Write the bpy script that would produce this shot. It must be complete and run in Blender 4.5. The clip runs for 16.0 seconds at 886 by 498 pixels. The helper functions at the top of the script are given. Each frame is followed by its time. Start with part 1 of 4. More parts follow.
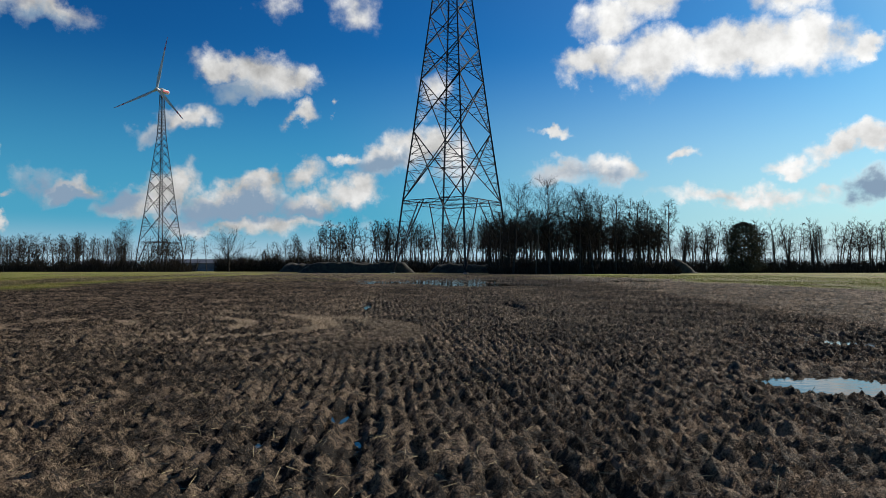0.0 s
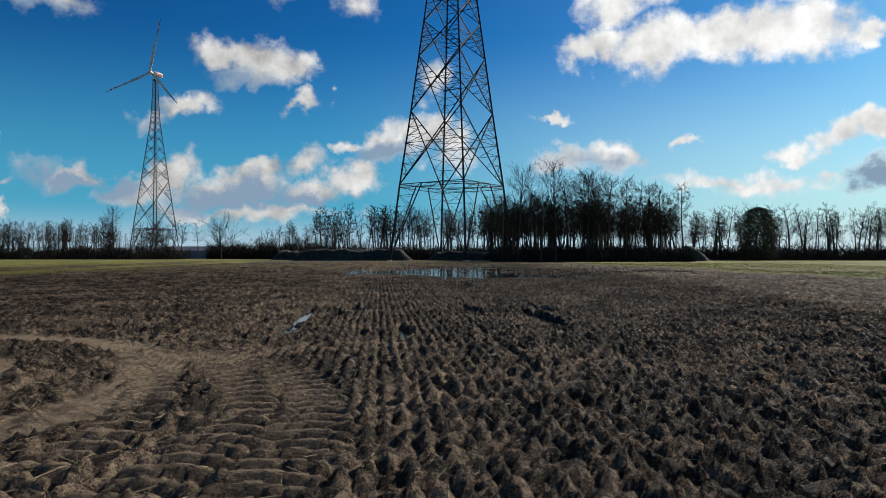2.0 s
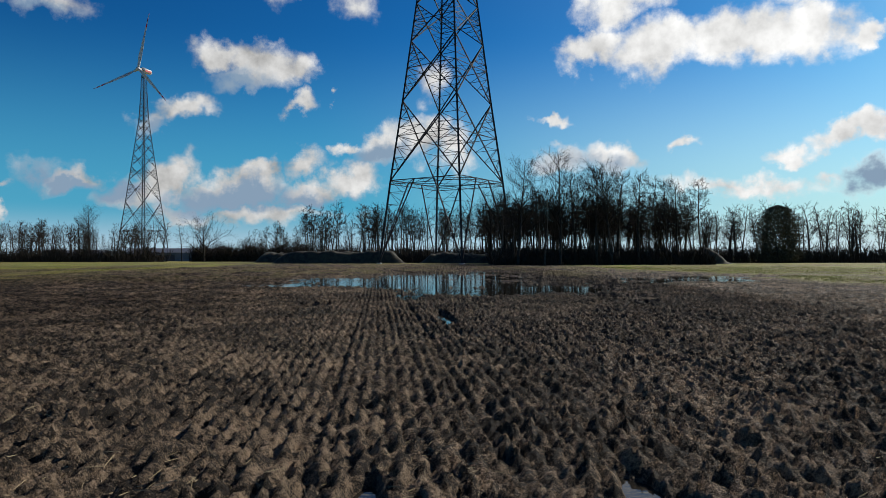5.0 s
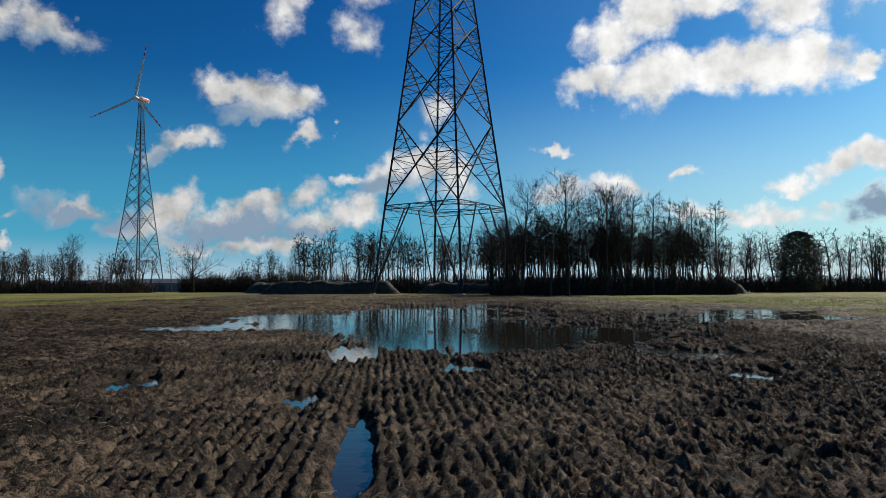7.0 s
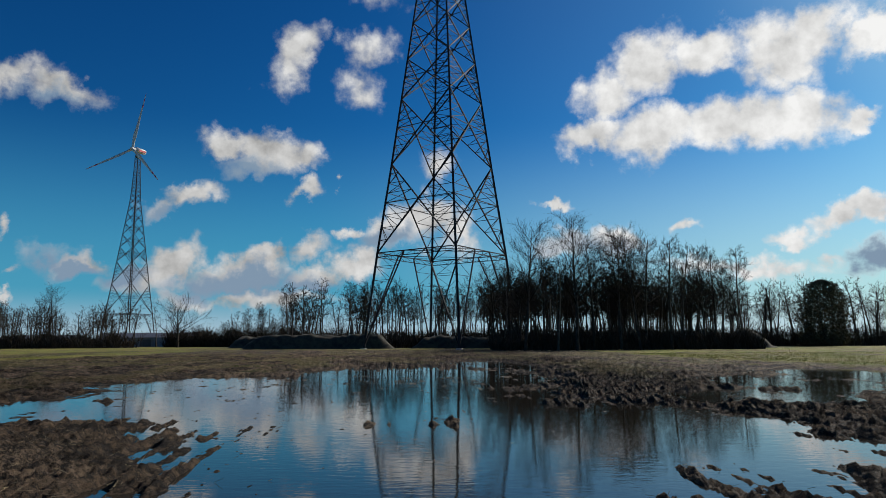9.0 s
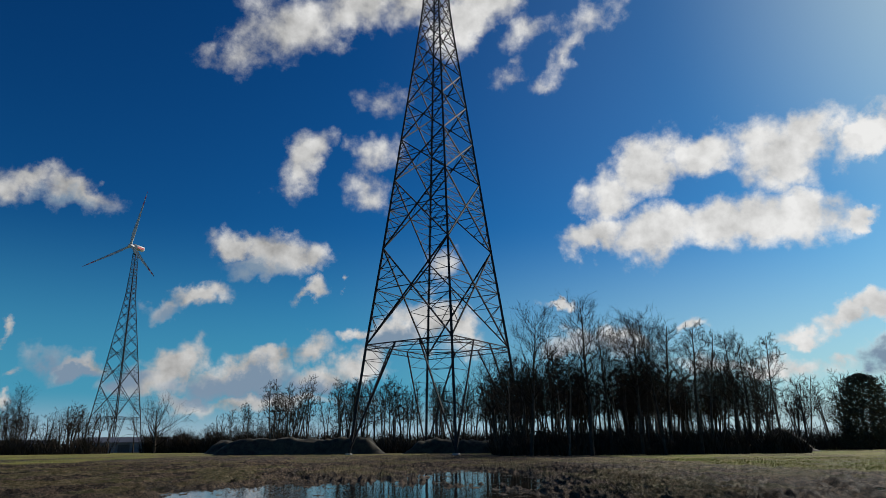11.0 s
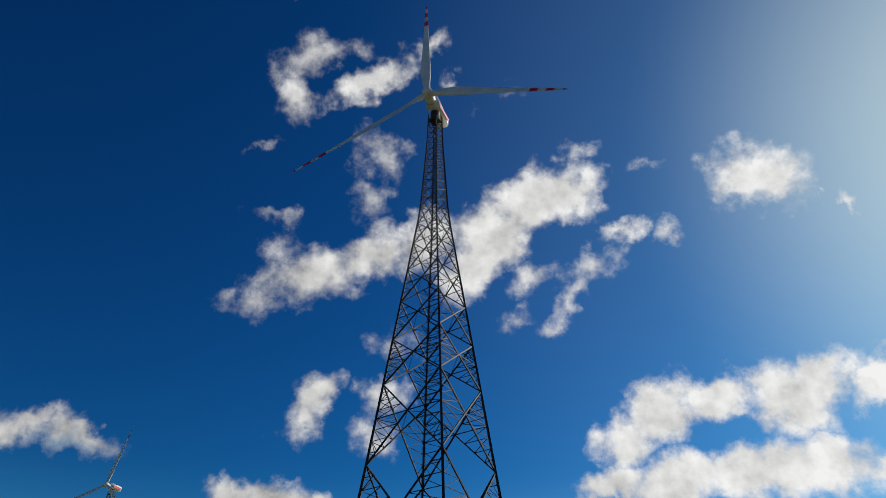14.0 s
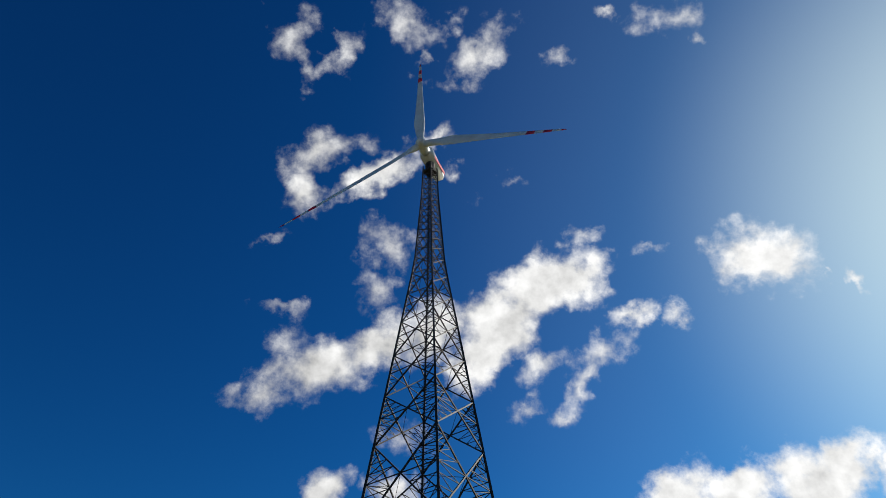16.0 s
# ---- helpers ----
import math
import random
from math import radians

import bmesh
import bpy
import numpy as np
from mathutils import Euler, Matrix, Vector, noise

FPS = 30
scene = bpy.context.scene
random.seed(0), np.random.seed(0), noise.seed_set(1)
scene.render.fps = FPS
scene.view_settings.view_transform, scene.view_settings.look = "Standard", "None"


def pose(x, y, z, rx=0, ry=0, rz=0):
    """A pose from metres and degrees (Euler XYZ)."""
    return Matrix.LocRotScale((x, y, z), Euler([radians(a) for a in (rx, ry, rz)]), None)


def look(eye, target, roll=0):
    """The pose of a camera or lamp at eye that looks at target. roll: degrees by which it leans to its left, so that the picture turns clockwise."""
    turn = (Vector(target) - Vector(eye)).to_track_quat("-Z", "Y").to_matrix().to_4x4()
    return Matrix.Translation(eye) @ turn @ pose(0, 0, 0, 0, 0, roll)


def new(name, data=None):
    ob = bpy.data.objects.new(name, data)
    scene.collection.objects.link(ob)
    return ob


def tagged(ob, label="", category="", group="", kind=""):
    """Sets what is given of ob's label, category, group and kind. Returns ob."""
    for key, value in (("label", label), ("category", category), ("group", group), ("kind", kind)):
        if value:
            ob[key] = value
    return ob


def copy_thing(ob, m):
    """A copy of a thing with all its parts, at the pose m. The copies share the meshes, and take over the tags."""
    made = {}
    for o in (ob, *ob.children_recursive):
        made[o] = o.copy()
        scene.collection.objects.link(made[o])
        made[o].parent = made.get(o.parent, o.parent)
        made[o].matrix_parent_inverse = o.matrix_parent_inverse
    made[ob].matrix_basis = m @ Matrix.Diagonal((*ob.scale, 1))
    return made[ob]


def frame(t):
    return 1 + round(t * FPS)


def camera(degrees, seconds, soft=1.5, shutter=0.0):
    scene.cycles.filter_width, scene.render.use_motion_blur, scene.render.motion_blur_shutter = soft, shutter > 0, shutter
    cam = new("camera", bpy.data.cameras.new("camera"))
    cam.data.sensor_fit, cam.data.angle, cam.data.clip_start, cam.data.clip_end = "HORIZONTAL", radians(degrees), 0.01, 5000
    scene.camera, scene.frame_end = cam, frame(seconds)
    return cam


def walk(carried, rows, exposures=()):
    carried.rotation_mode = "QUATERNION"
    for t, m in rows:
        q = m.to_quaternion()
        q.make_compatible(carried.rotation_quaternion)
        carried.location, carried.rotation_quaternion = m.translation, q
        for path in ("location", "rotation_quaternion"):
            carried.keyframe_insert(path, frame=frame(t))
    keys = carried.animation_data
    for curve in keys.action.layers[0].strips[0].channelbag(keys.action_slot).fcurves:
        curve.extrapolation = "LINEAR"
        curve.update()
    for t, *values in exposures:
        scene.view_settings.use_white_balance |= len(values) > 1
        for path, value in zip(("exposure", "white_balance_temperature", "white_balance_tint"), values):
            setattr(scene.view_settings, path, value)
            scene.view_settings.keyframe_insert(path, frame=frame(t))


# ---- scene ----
cam = camera(66.2, 16.0, soft=0.8)
EXPOSURES = ((0.0, 0.15), (7.0, 0.12), (8.2, 0.05), (10.5, -0.15), (12.5, -0.12), (14.5, 0.0), (16.0, 0.22))
PATH = [
    (0, (0.665, 1.555, 1.747), (0.69, 3.554, 1.804), -0.0),
    (0.5, (0.82, 4.684, 1.731), (0.844, 6.683, 1.789), -0.1),
    (1, (0.978, 7.824, 1.736), (1.003, 9.823, 1.789), -0.1),
    (1.5, (1.16, 10.873, 1.739), (1.184, 12.873, 1.773), -0.1),
    (2, (1.337, 13.898, 1.75), (1.36, 15.898, 1.77), -0.0),
    (2.5, (1.538, 16.862, 1.788), (1.562, 18.862, 1.808), -0.1),
    (3, (1.742, 19.844, 1.8), (1.767, 21.844, 1.821), -0.0),
    (3.5, (1.961, 22.794, 1.817), (1.986, 24.794, 1.838), -0.0),
    (3.7, (2.052, 23.999, 1.849), (2.08, 25.999, 1.864), -0.1),
    (5.8, (3.618, 37.314, 1.949), (3.642, 39.314, 1.996), -0.0),
    (6, (3.769, 38.668, 1.954), (3.789, 40.667, 2.009), -0.1),
    (6.5, (4.082, 42.127, 1.975), (4.102, 44.125, 2.056), -0.1),
    (7, (4.372, 45.538, 1.983), (4.391, 47.534, 2.096), -0.2),
    (7.5, (4.679, 48.95, 2.028), (4.698, 50.944, 2.174), -0.2),
    (8, (4.956, 52.443, 2.055), (4.974, 54.435, 2.236), -0.2),
    (8.2, (5.064, 53.878, 2.053), (5.083, 55.869, 2.25), -0.2),
    (10.3, (7.573, 70.418, 1.853), (7.58, 72.37, 2.29), -0.5),
    (10.5, (7.81, 71.99, 1.844), (7.815, 73.934, 2.314), -0.4),
    (11, (8.367, 75.885, 1.805), (8.369, 77.805, 2.362), -0.5),
    (11.5, (8.885, 79.717, 1.749), (8.884, 81.607, 2.403), -0.5),
    (12, (9.367, 83.513, 1.679), (9.363, 85.366, 2.431), -0.2),
    (12.5, (9.845, 87.33, 1.606), (9.838, 89.141, 2.454), -0.1),
    (13, (10.362, 91.188, 1.556), (10.35, 92.948, 2.505), 0.1),
    (13.5, (10.926, 95.088, 1.527), (10.91, 96.782, 2.591), 0.2),
    (14, (11.509, 99.048, 1.51), (11.489, 100.657, 2.697), 0.0),
    (14.5, (12.097, 103.04, 1.502), (12.076, 104.555, 2.808), -0.5),
    (15, (12.686, 107.032, 1.492), (12.664, 108.489, 2.861), -0.8),
    (15.5, (13.278, 111.019, 1.48), (13.252, 112.469, 2.858), -0.9),
    (16, (13.871, 115.006, 1.473), (13.837, 116.448, 2.859), -0.9),
]
walk(cam, [(t, look(e, g, r)) for t, e, g, r in PATH], EXPOSURES)

# ---- world and sun ----
SUN_AZ, SUN_EL = 55.0, 32.0
sun_dir = Vector((math.sin(radians(SUN_AZ)) * math.cos(radians(SUN_EL)),
                  math.cos(radians(SUN_AZ)) * math.cos(radians(SUN_EL)), math.sin(radians(SUN_EL))))
sun = new("sun", bpy.data.lights.new("sun", "SUN"))
sun.data.energy, sun.data.angle, sun.data.color = 5.0, radians(0.6), (1.0, 0.93, 0.82)
sun.matrix_world = look(sun_dir * 100, (0, 0, 0))

world = bpy.data.worlds.new("sky")
scene.world = world
world.use_nodes = True
wt = world.node_tree
wt.nodes.clear()


def wn(kind, **inputs):
    """A node of the world, with sockets set or linked by index or name."""
    return node_in(wt, kind, **inputs)


def node_in(tree, kind, props=(), **inputs):
    n = tree.nodes.new(kind)
    for name, value in props:
        if name == "operation":
            n.operation = value
        elif name == "vector_type":
            n.vector_type = value
        elif name == "interpolation_type":
            n.interpolation_type = value
        elif name == "data_type":
            n.data_type = value
        elif name == "blend_type":
            n.blend_type = value
        elif name == "sky_type":
            n.sky_type = value
        elif name == "attribute_name":
            n.attribute_name = value
    for key, value in inputs.items():
        sock = n.inputs[int(key[1:])] if key[0] == "i" and key[1:].isdigit() else n.inputs[key]
        if isinstance(value, bpy.types.NodeSocket):
            tree.links.new(value, sock)
        else:
            sock.default_value = value
    return n


sky = wt.nodes.new("ShaderNodeTexSky")
sky.sky_type, sky.sun_disc = "NISHITA", False
sky.sun_elevation, sky.sun_rotation = radians(SUN_EL), radians(SUN_AZ)
sky.altitude, sky.air_density, sky.dust_density, sky.ozone_density = 100, 1.0, 0.7, 4.0
SKY_STRENGTH = 0.085
sky_sat = wn("ShaderNodeHueSaturation", Hue=0.5, Saturation=1.25, Value=SKY_STRENGTH / 0.3, Color=sky.outputs[0])
sky_deep = wn("ShaderNodeGamma", Color=sky_sat.outputs[0], Gamma=1.4)
sky_clear = wn("ShaderNodeVectorMath", props=[("operation", "MULTIPLY")], i0=sky_deep.outputs[0], i1=(0.062, 0.20, 0.212))

coord = wt.nodes.new("ShaderNodeTexCoord")
view = coord.outputs["Generated"]
# pale haze low over the horizon
parts = wn("ShaderNodeSeparateXYZ", Vector=view)
haze = wn("ShaderNodeMapRange", props=[("interpolation_type", "SMOOTHSTEP")], Value=parts.outputs["Z"])
haze.inputs["From Min"].default_value, haze.inputs["From Max"].default_value = 0.32, -0.02
haze.inputs["To Max"].default_value = 0.92
# whitish glare of thin air round the sun
toward = wn("ShaderNodeVectorMath", props=[("operation", "DOT_PRODUCT")], i0=view, i1=tuple(sun_dir))
glare_u = wn("ShaderNodeMapRange", Value=toward.outputs["Value"])
glare_u.inputs["From Min"].default_value, glare_u.inputs["From Max"].default_value = 0.855, 1.0
glare_u.inputs["To Max"].default_value = 0.92
glare_p = wn("ShaderNodeMath", props=[("operation", "POWER")], i0=glare_u.outputs[0], i1=2.3)
veil = wn("ShaderNodeMapRange", props=[("interpolation_type", "SMOOTHSTEP")], Value=toward.outputs["Value"])
veil.inputs["From Min"].default_value, veil.inputs["From Max"].default_value, veil.inputs["To Max"].default_value = 0.6, 0.97, 0.05
glare = wn("ShaderNodeMath", props=[("operation", "ADD")], i0=glare_p.outputs[0], i1=veil.outputs[0])
sky_glare = wn("ShaderNodeMix", props=[("data_type", "RGBA")])
wt.links.new(glare.outputs[0], sky_glare.inputs[0])
wt.links.new(sky_clear.outputs[0], sky_glare.inputs[6])
sky_glare.inputs[7].default_value = (0.58, 0.63, 0.63, 1)
sky_tone = wn("ShaderNodeMix", props=[("data_type", "RGBA")])
wt.links.new(haze.outputs[0], sky_tone.inputs[0])
wt.links.new(sky_glare.outputs[2], sky_tone.inputs[6])
sunward = wn("ShaderNodeMapRange", props=[("interpolation_type", "SMOOTHSTEP")], Value=toward.outputs["Value"])
sunward.inputs["From Min"].default_value, sunward.inputs["From Max"].default_value = 0.42, 0.97
haze_tone = wn("ShaderNodeMix", props=[("data_type", "RGBA")])
wt.links.new(sunward.outputs[0], haze_tone.inputs[0])
haze_tone.inputs[6].default_value, haze_tone.inputs[7].default_value = (0.075, 0.345, 0.54, 1), (0.62, 0.78, 0.79, 1)
wt.links.new(haze_tone.outputs[2], sky_tone.inputs[7])
# ragged edges: bend the direction by two sizes of noise
n_big = wn("ShaderNodeTexNoise", Vector=view, Scale=9.0, Detail=3.0, Roughness=0.55)
n_fine = wn("ShaderNodeTexNoise", Vector=view, Scale=34.0, Detail=5.0, Roughness=0.6)
off1 = wn("ShaderNodeVectorMath", props=[("operation", "MULTIPLY_ADD")], i0=n_big.outputs["Color"], i1=(0.08,) * 3, i2=(-0.04,) * 3)
off2 = wn("ShaderNodeVectorMath", props=[("operation", "MULTIPLY_ADD")], i0=n_fine.outputs["Color"], i1=(0.05,) * 3, i2=(-0.025,) * 3)
bend = wn("ShaderNodeVectorMath", props=[("operation", "ADD")], i0=off1.outputs[0], i1=off2.outputs[0])
bent = wn("ShaderNodeVectorMath", props=[("operation", "ADD")], i0=view, i1=bend.outputs[0]).outputs[0]

BENT = [bent, 0]


def puff(chain, az, el, w, h, tilt=0.0, thick=1.0):
    """One soft oval of cloud round the direction az, el (degrees; w, h: its half sizes in degrees), joined to the chain by maximum."""
    BENT[1] += 1
    if chain is not None and BENT[1] % 20 == 0:      # work through the ovals in batches
        BENT[0] = wn("ShaderNodeVectorMath", props=[("operation", "MULTIPLY_ADD")], i0=chain, i1=(1e-7,) * 3, i2=BENT[0]).outputs[0]
    m = wt.nodes.new("ShaderNodeMapping")
    m.vector_type = "TEXTURE"
    c = Vector((math.sin(radians(az)) * math.cos(radians(el)), math.cos(radians(az)) * math.cos(radians(el)), math.sin(radians(el))))
    turn = c.to_track_quat("Y", "Z").to_matrix() @ Matrix.Rotation(radians(-tilt), 3, "Y")
    wt.links.new(BENT[0], m.inputs["Vector"])
    m.inputs["Location"].default_value = c
    m.inputs["Rotation"].default_value = turn.to_euler("XYZ")
    m.inputs["Scale"].default_value = (math.tan(radians(w)), 0.6, math.tan(radians(h)))
    far = wn("ShaderNodeVectorMath", props=[("operation", "LENGTH")], i0=m.outputs[0])
    near = wn("ShaderNodeMath", props=[("operation", "MULTIPLY_ADD")], i0=far.outputs["Value"], i1=-thick, i2=thick)
    if chain is None:
        return near.outputs[0]
    return wn("ShaderNodeMath", props=[("operation", "MAXIMUM")], i0=chain, i1=near.outputs[0]).outputs[0]


cover = None
cover = puff(cover, -33.6, 18.6, 3.40, 1.69, 12, 0.7)
cover = puff(cover, -30.4, 18.3, 4.51, 1.35, 1, 0.7)
cover = puff(cover, -12.3, 23.0, 3.59, 2.18, 44, 0.75)
cover = puff(cover, -5.8, 23.2, 2.88, 2.10, 41, 0.6)
cover = puff(cover, -6.7, 21.1, 1.98, 2.27, 61, 0.55)
cover = puff(cover, -4.6, 28.3, 1.61, 2.80, 60, 0.3)
cover = puff(cover, 13.4, 16.2, 3.43, 1.84, -4, 1)
cover = puff(cover, 18.7, 16.4, 4.45, 2.87, -1, 1.1)
cover = puff(cover, 24.4, 16.5, 6.10, 3.00, 1, 1.2)
cover = puff(cover, 29.3, 16.5, 4.26, 2.66, -4, 1.1)
cover = puff(cover, 32.7, 15.9, 1.67, 1.01, 13, 0.9)
cover = puff(cover, 14.6, 19.6, 3.07, 2.40, 46, 0.9)
cover = puff(cover, 17.8, 22.0, 4.70, 2.96, 35, 1.1)
cover = puff(cover, 22.9, 22.4, 3.83, 2.06, 7, 0.9)
cover = puff(cover, 28.2, 20.9, 3.66, 3.43, -11, 1.1)
cover = puff(cover, 30.8, 22.0, 2.58, 2.40, 33, 1)
cover = puff(cover, 34.1, 21.3, 3.07, 1.65, 31, 1)
cover = puff(cover, 30.9, 8.7, 4.43, 1.26, 17, 1)
cover = puff(cover, 27.6, 7.4, 1.96, 0.81, 1, 0.8)
cover = puff(cover, 33.4, 9.3, 2.22, 1.24, 11, 1)
cover = puff(cover, 33.2, 5.7, 2.16, 2.19, -4, 1)
cover = puff(cover, 30.1, 5.5, 2.28, 0.80, -4, 0.6)
cover = puff(cover, 9.8, 11.1, 1.79, 0.65, -0, 0.9)
cover = puff(cover, 20.5, 9.1, 1.50, 0.80, 2, 0.9)
cover = puff(cover, 14.9, 8.1, 4.05, 1.56, 3, 1)
cover = puff(cover, 10.8, 7.7, 3.16, 1.28, 3, 0.8)
cover = puff(cover, -17.3, 15.5, 2.93, 1.77, -11, 0.9)
cover = puff(cover, -14.3, 15.4, 4.50, 2.32, 4, 1.1)
cover = puff(cover, -11.7, 15.3, 2.17, 1.81, 3, 0.9)
cover = puff(cover, -15.8, 13.9, 3.72, 1.15, 4, 0.8)
cover = puff(cover, -20.1, 11.6, 3.10, 1.42, 9, 1)
cover = puff(cover, -22.5, 10.7, 2.06, 0.98, 9, 0.8)
cover = puff(cover, -11.1, 12.5, 2.18, 1.04, 20, 0.9)
cover = puff(cover, -12.5, 11.6, 1.04, 0.61, 23, 0.6)
cover = puff(cover, -8.2, 13.6, 0.46, 0.38, 2, 0.6)
cover = puff(cover, -6.8, 8.9, 1.22, 0.69, 1, 0.7)
cover = puff(cover, -3.9, 8.9, 2.95, 1.44, 20, 0.9)
cover = puff(cover, -1.0, 10.1, 3.77, 2.13, 10, 1)
cover = puff(cover, 2.1, 9.3, 2.95, 2.23, -1, 0.9)
cover = puff(cover, -0.0, 14.6, 2.17, 1.86, -0, 0.5)
cover = puff(cover, -27.7, 5.5, 2.57, 1.32, 8, 1)
cover = puff(cover, -21.8, 6.4, 3.02, 2.31, 43, 1.1)
cover = puff(cover, -24.1, 4.8, 3.14, 1.70, 13, 1)
cover = puff(cover, -30.1, 6.1, 4.14, 1.46, 3, 0.45)
cover = puff(cover, -33.0, 8.7, 0.77, 0.59, 5, 0.7)
cover = puff(cover, -32.2, 5.7, 1.22, 0.58, 3, 0.7)
cover = puff(cover, -32.5, 3.9, 1.12, 0.65, 2, 0.9)
cover = puff(cover, -16.2, 5.4, 5.84, 1.90, 7, 1.1)
cover = puff(cover, -14.3, 6.4, 2.94, 1.33, 17, 1)
cover = puff(cover, -10.7, 7.5, 2.67, 1.42, 19, 0.8)
cover = puff(cover, -10.4, 5.3, 4.25, 1.57, 6, 1)
cover = puff(cover, -6.7, 6.3, 3.39, 1.72, 15, 1)
cover = puff(cover, -14.8, 3.5, 9.35, 1.11, 1, 0.8)
cover = puff(cover, -20.4, 3.6, 2.89, 1.08, 1, 0.8)
cover = puff(cover, 24.4, 5.4, 9.13, 0.97, -3, 0.7)
cover = puff(cover, -18.3, 30.9, 3.17, 2.35, 39, 0.51)
cover = puff(cover, -14.0, 33.4, 6.30, 3.13, 29, 0.75)
cover = puff(cover, -8.4, 35.9, 4.87, 3.10, 23, 0.9)
cover = puff(cover, -2.6, 37.0, 3.94, 2.92, 20, 0.8)
cover = puff(cover, 4.5, 37.0, 5.91, 3.68, 31, 1.1)
cover = puff(cover, 10.1, 40.1, 5.19, 3.38, 12, 1.1)
cover = puff(cover, 2.0, 34.3, 3.72, 2.74, 27, 1)
cover = puff(cover, 12.9, 40.2, 3.16, 2.72, -10, 0.9)
cover = puff(cover, -18.2, 37.4, 2.66, 1.04, -1, 0.38)
cover = puff(cover, -17.3, 35.1, 2.20, 2.22, 9, 0.3)
cover = puff(cover, 7.9, 33.7, 3.17, 1.48, 19, 0.47)
cover = puff(cover, 6.0, 30.6, 2.25, 1.31, 34, 0.42)
cover = puff(cover, 11.7, 32.0, 4.49, 1.44, 39, 0.51)
cover = puff(cover, 9.5, 30.3, 2.39, 1.29, 28, 0.47)
cover = puff(cover, 14.6, 34.2, 3.55, 1.73, 25, 0.47)
cover = puff(cover, 18.0, 36.3, 2.87, 1.10, 3, 0.59)
cover = puff(cover, 22.3, 35.2, 1.78, 1.31, -15, 0.51)
cover = puff(cover, 14.7, 44.2, 1.65, 1.21, -42, 0.38)
cover = puff(cover, 31.4, 37.9, 4.27, 3.30, -22, 1)
cover = puff(cover, 33.8, 36.2, 1.81, 2.34, -23, 0.51)
cover = puff(cover, 36.7, 33.9, 0.58, 1.06, 38, 0.59)
cover = puff(cover, 35.1, 35.1, 0.47, 0.54, -24, 0.42)
cover = puff(cover, -17.4, 51.0, 3.31, 2.08, 32, 0.55)
cover = puff(cover, -18.1, 47.5, 3.02, 1.94, 57, 0.51)
cover = puff(cover, -11.8, 52.3, 1.51, 1.05, 8, 0.3)
cover = puff(cover, -9.6, 50.0, 4.05, 1.81, 34, 0.85)
cover = puff(cover, -3.3, 53.1, 2.14, 1.06, 11, 0.51)
cover = puff(cover, -0.4, 50.7, 1.54, 1.07, -1, 0.42)
cover = puff(cover, -7.6, 43.9, 2.32, 2.78, 64, 0.42)
cover = puff(cover, -8.8, 40.6, 2.77, 2.31, 54, 0.36)
cover = puff(cover, -21.8, 43.2, 1.89, 0.67, 24, 0.3)
cover = puff(cover, -24.1, 59.3, 2.31, 2.18, 57, 0.32)
cover = puff(cover, -17.7, 59.1, 2.78, 0.91, 50, 0.34)
cover = puff(cover, -21.4, 57.3, 0.87, 1.14, 16, 0.27)
cover = puff(cover, -7.1, 62.0, 2.43, 2.87, 52, 0.36)
cover = puff(cover, -4.3, 59.4, 0.67, 1.01, 2, 0.3)
cover = puff(cover, 4.4, 59.9, 3.45, 2.05, 36, 0.55)
cover = puff(cover, 1.6, 57.1, 1.32, 1.81, 67, 0.38)
cover = puff(cover, 1.2, 62.8, 2.91, 0.83, 7, 0.26)
cover = puff(cover, 16.9, 58.0, 1.26, 1.03, 24, 0.3)
cover = puff(cover, 25.7, 60.6, 1.80, 0.81, -25, 0.42)
cover = puff(cover, 34.4, 57.9, 2.96, 1.75, -22, 0.38)
cover = puff(cover, 35.0, 55.6, 0.92, 0.94, -32, 0.34)
cover = puff(cover, 9.0, 48.8, 1.67, 0.69, 2, 0.3)
cover = puff(cover, 3.8, 47.9, 1.23, 0.69, 26, 0.26)
cover = puff(cover, 21.7, 41.0, 1.98, 0.59, -6, 0.21)
shaded = None
shaded = puff(shaded, -16.2, 4.9, 6.44, 1.37, 5, 1.3)
shaded = puff(shaded, -27.7, 5.1, 2.60, 0.92, 7, 1.3)
shaded = puff(shaded, -25.1, 5.0, 1.89, 1.81, 24, 1)
shaded = puff(shaded, -10.4, 4.6, 6.74, 1.04, 0, 0.9)
shaded = puff(shaded, 33.2, 5.6, 2.27, 1.97, -4, 1.2)
shaded = puff(shaded, -16.7, 13.6, 4.34, 1.19, 4, 0.75)
shaded = puff(shaded, -22.2, 10.5, 2.70, 0.86, 4, 0.75)
shaded = puff(shaded, -30.5, 17.7, 4.20, 0.74, 4, 0.6)
shaded = puff(shaded, -4.4, 8.4, 3.85, 0.92, 10, 0.75)
shaded = puff(shaded, -30.2, 5.8, 3.53, 1.32, 3, 0.75)
shaded = puff(shaded, 13.1, 7.6, 6.48, 0.90, -2, 0.45)
shaded = puff(shaded, -18.3, 4.5, 4.17, 1.01, 12, 1)

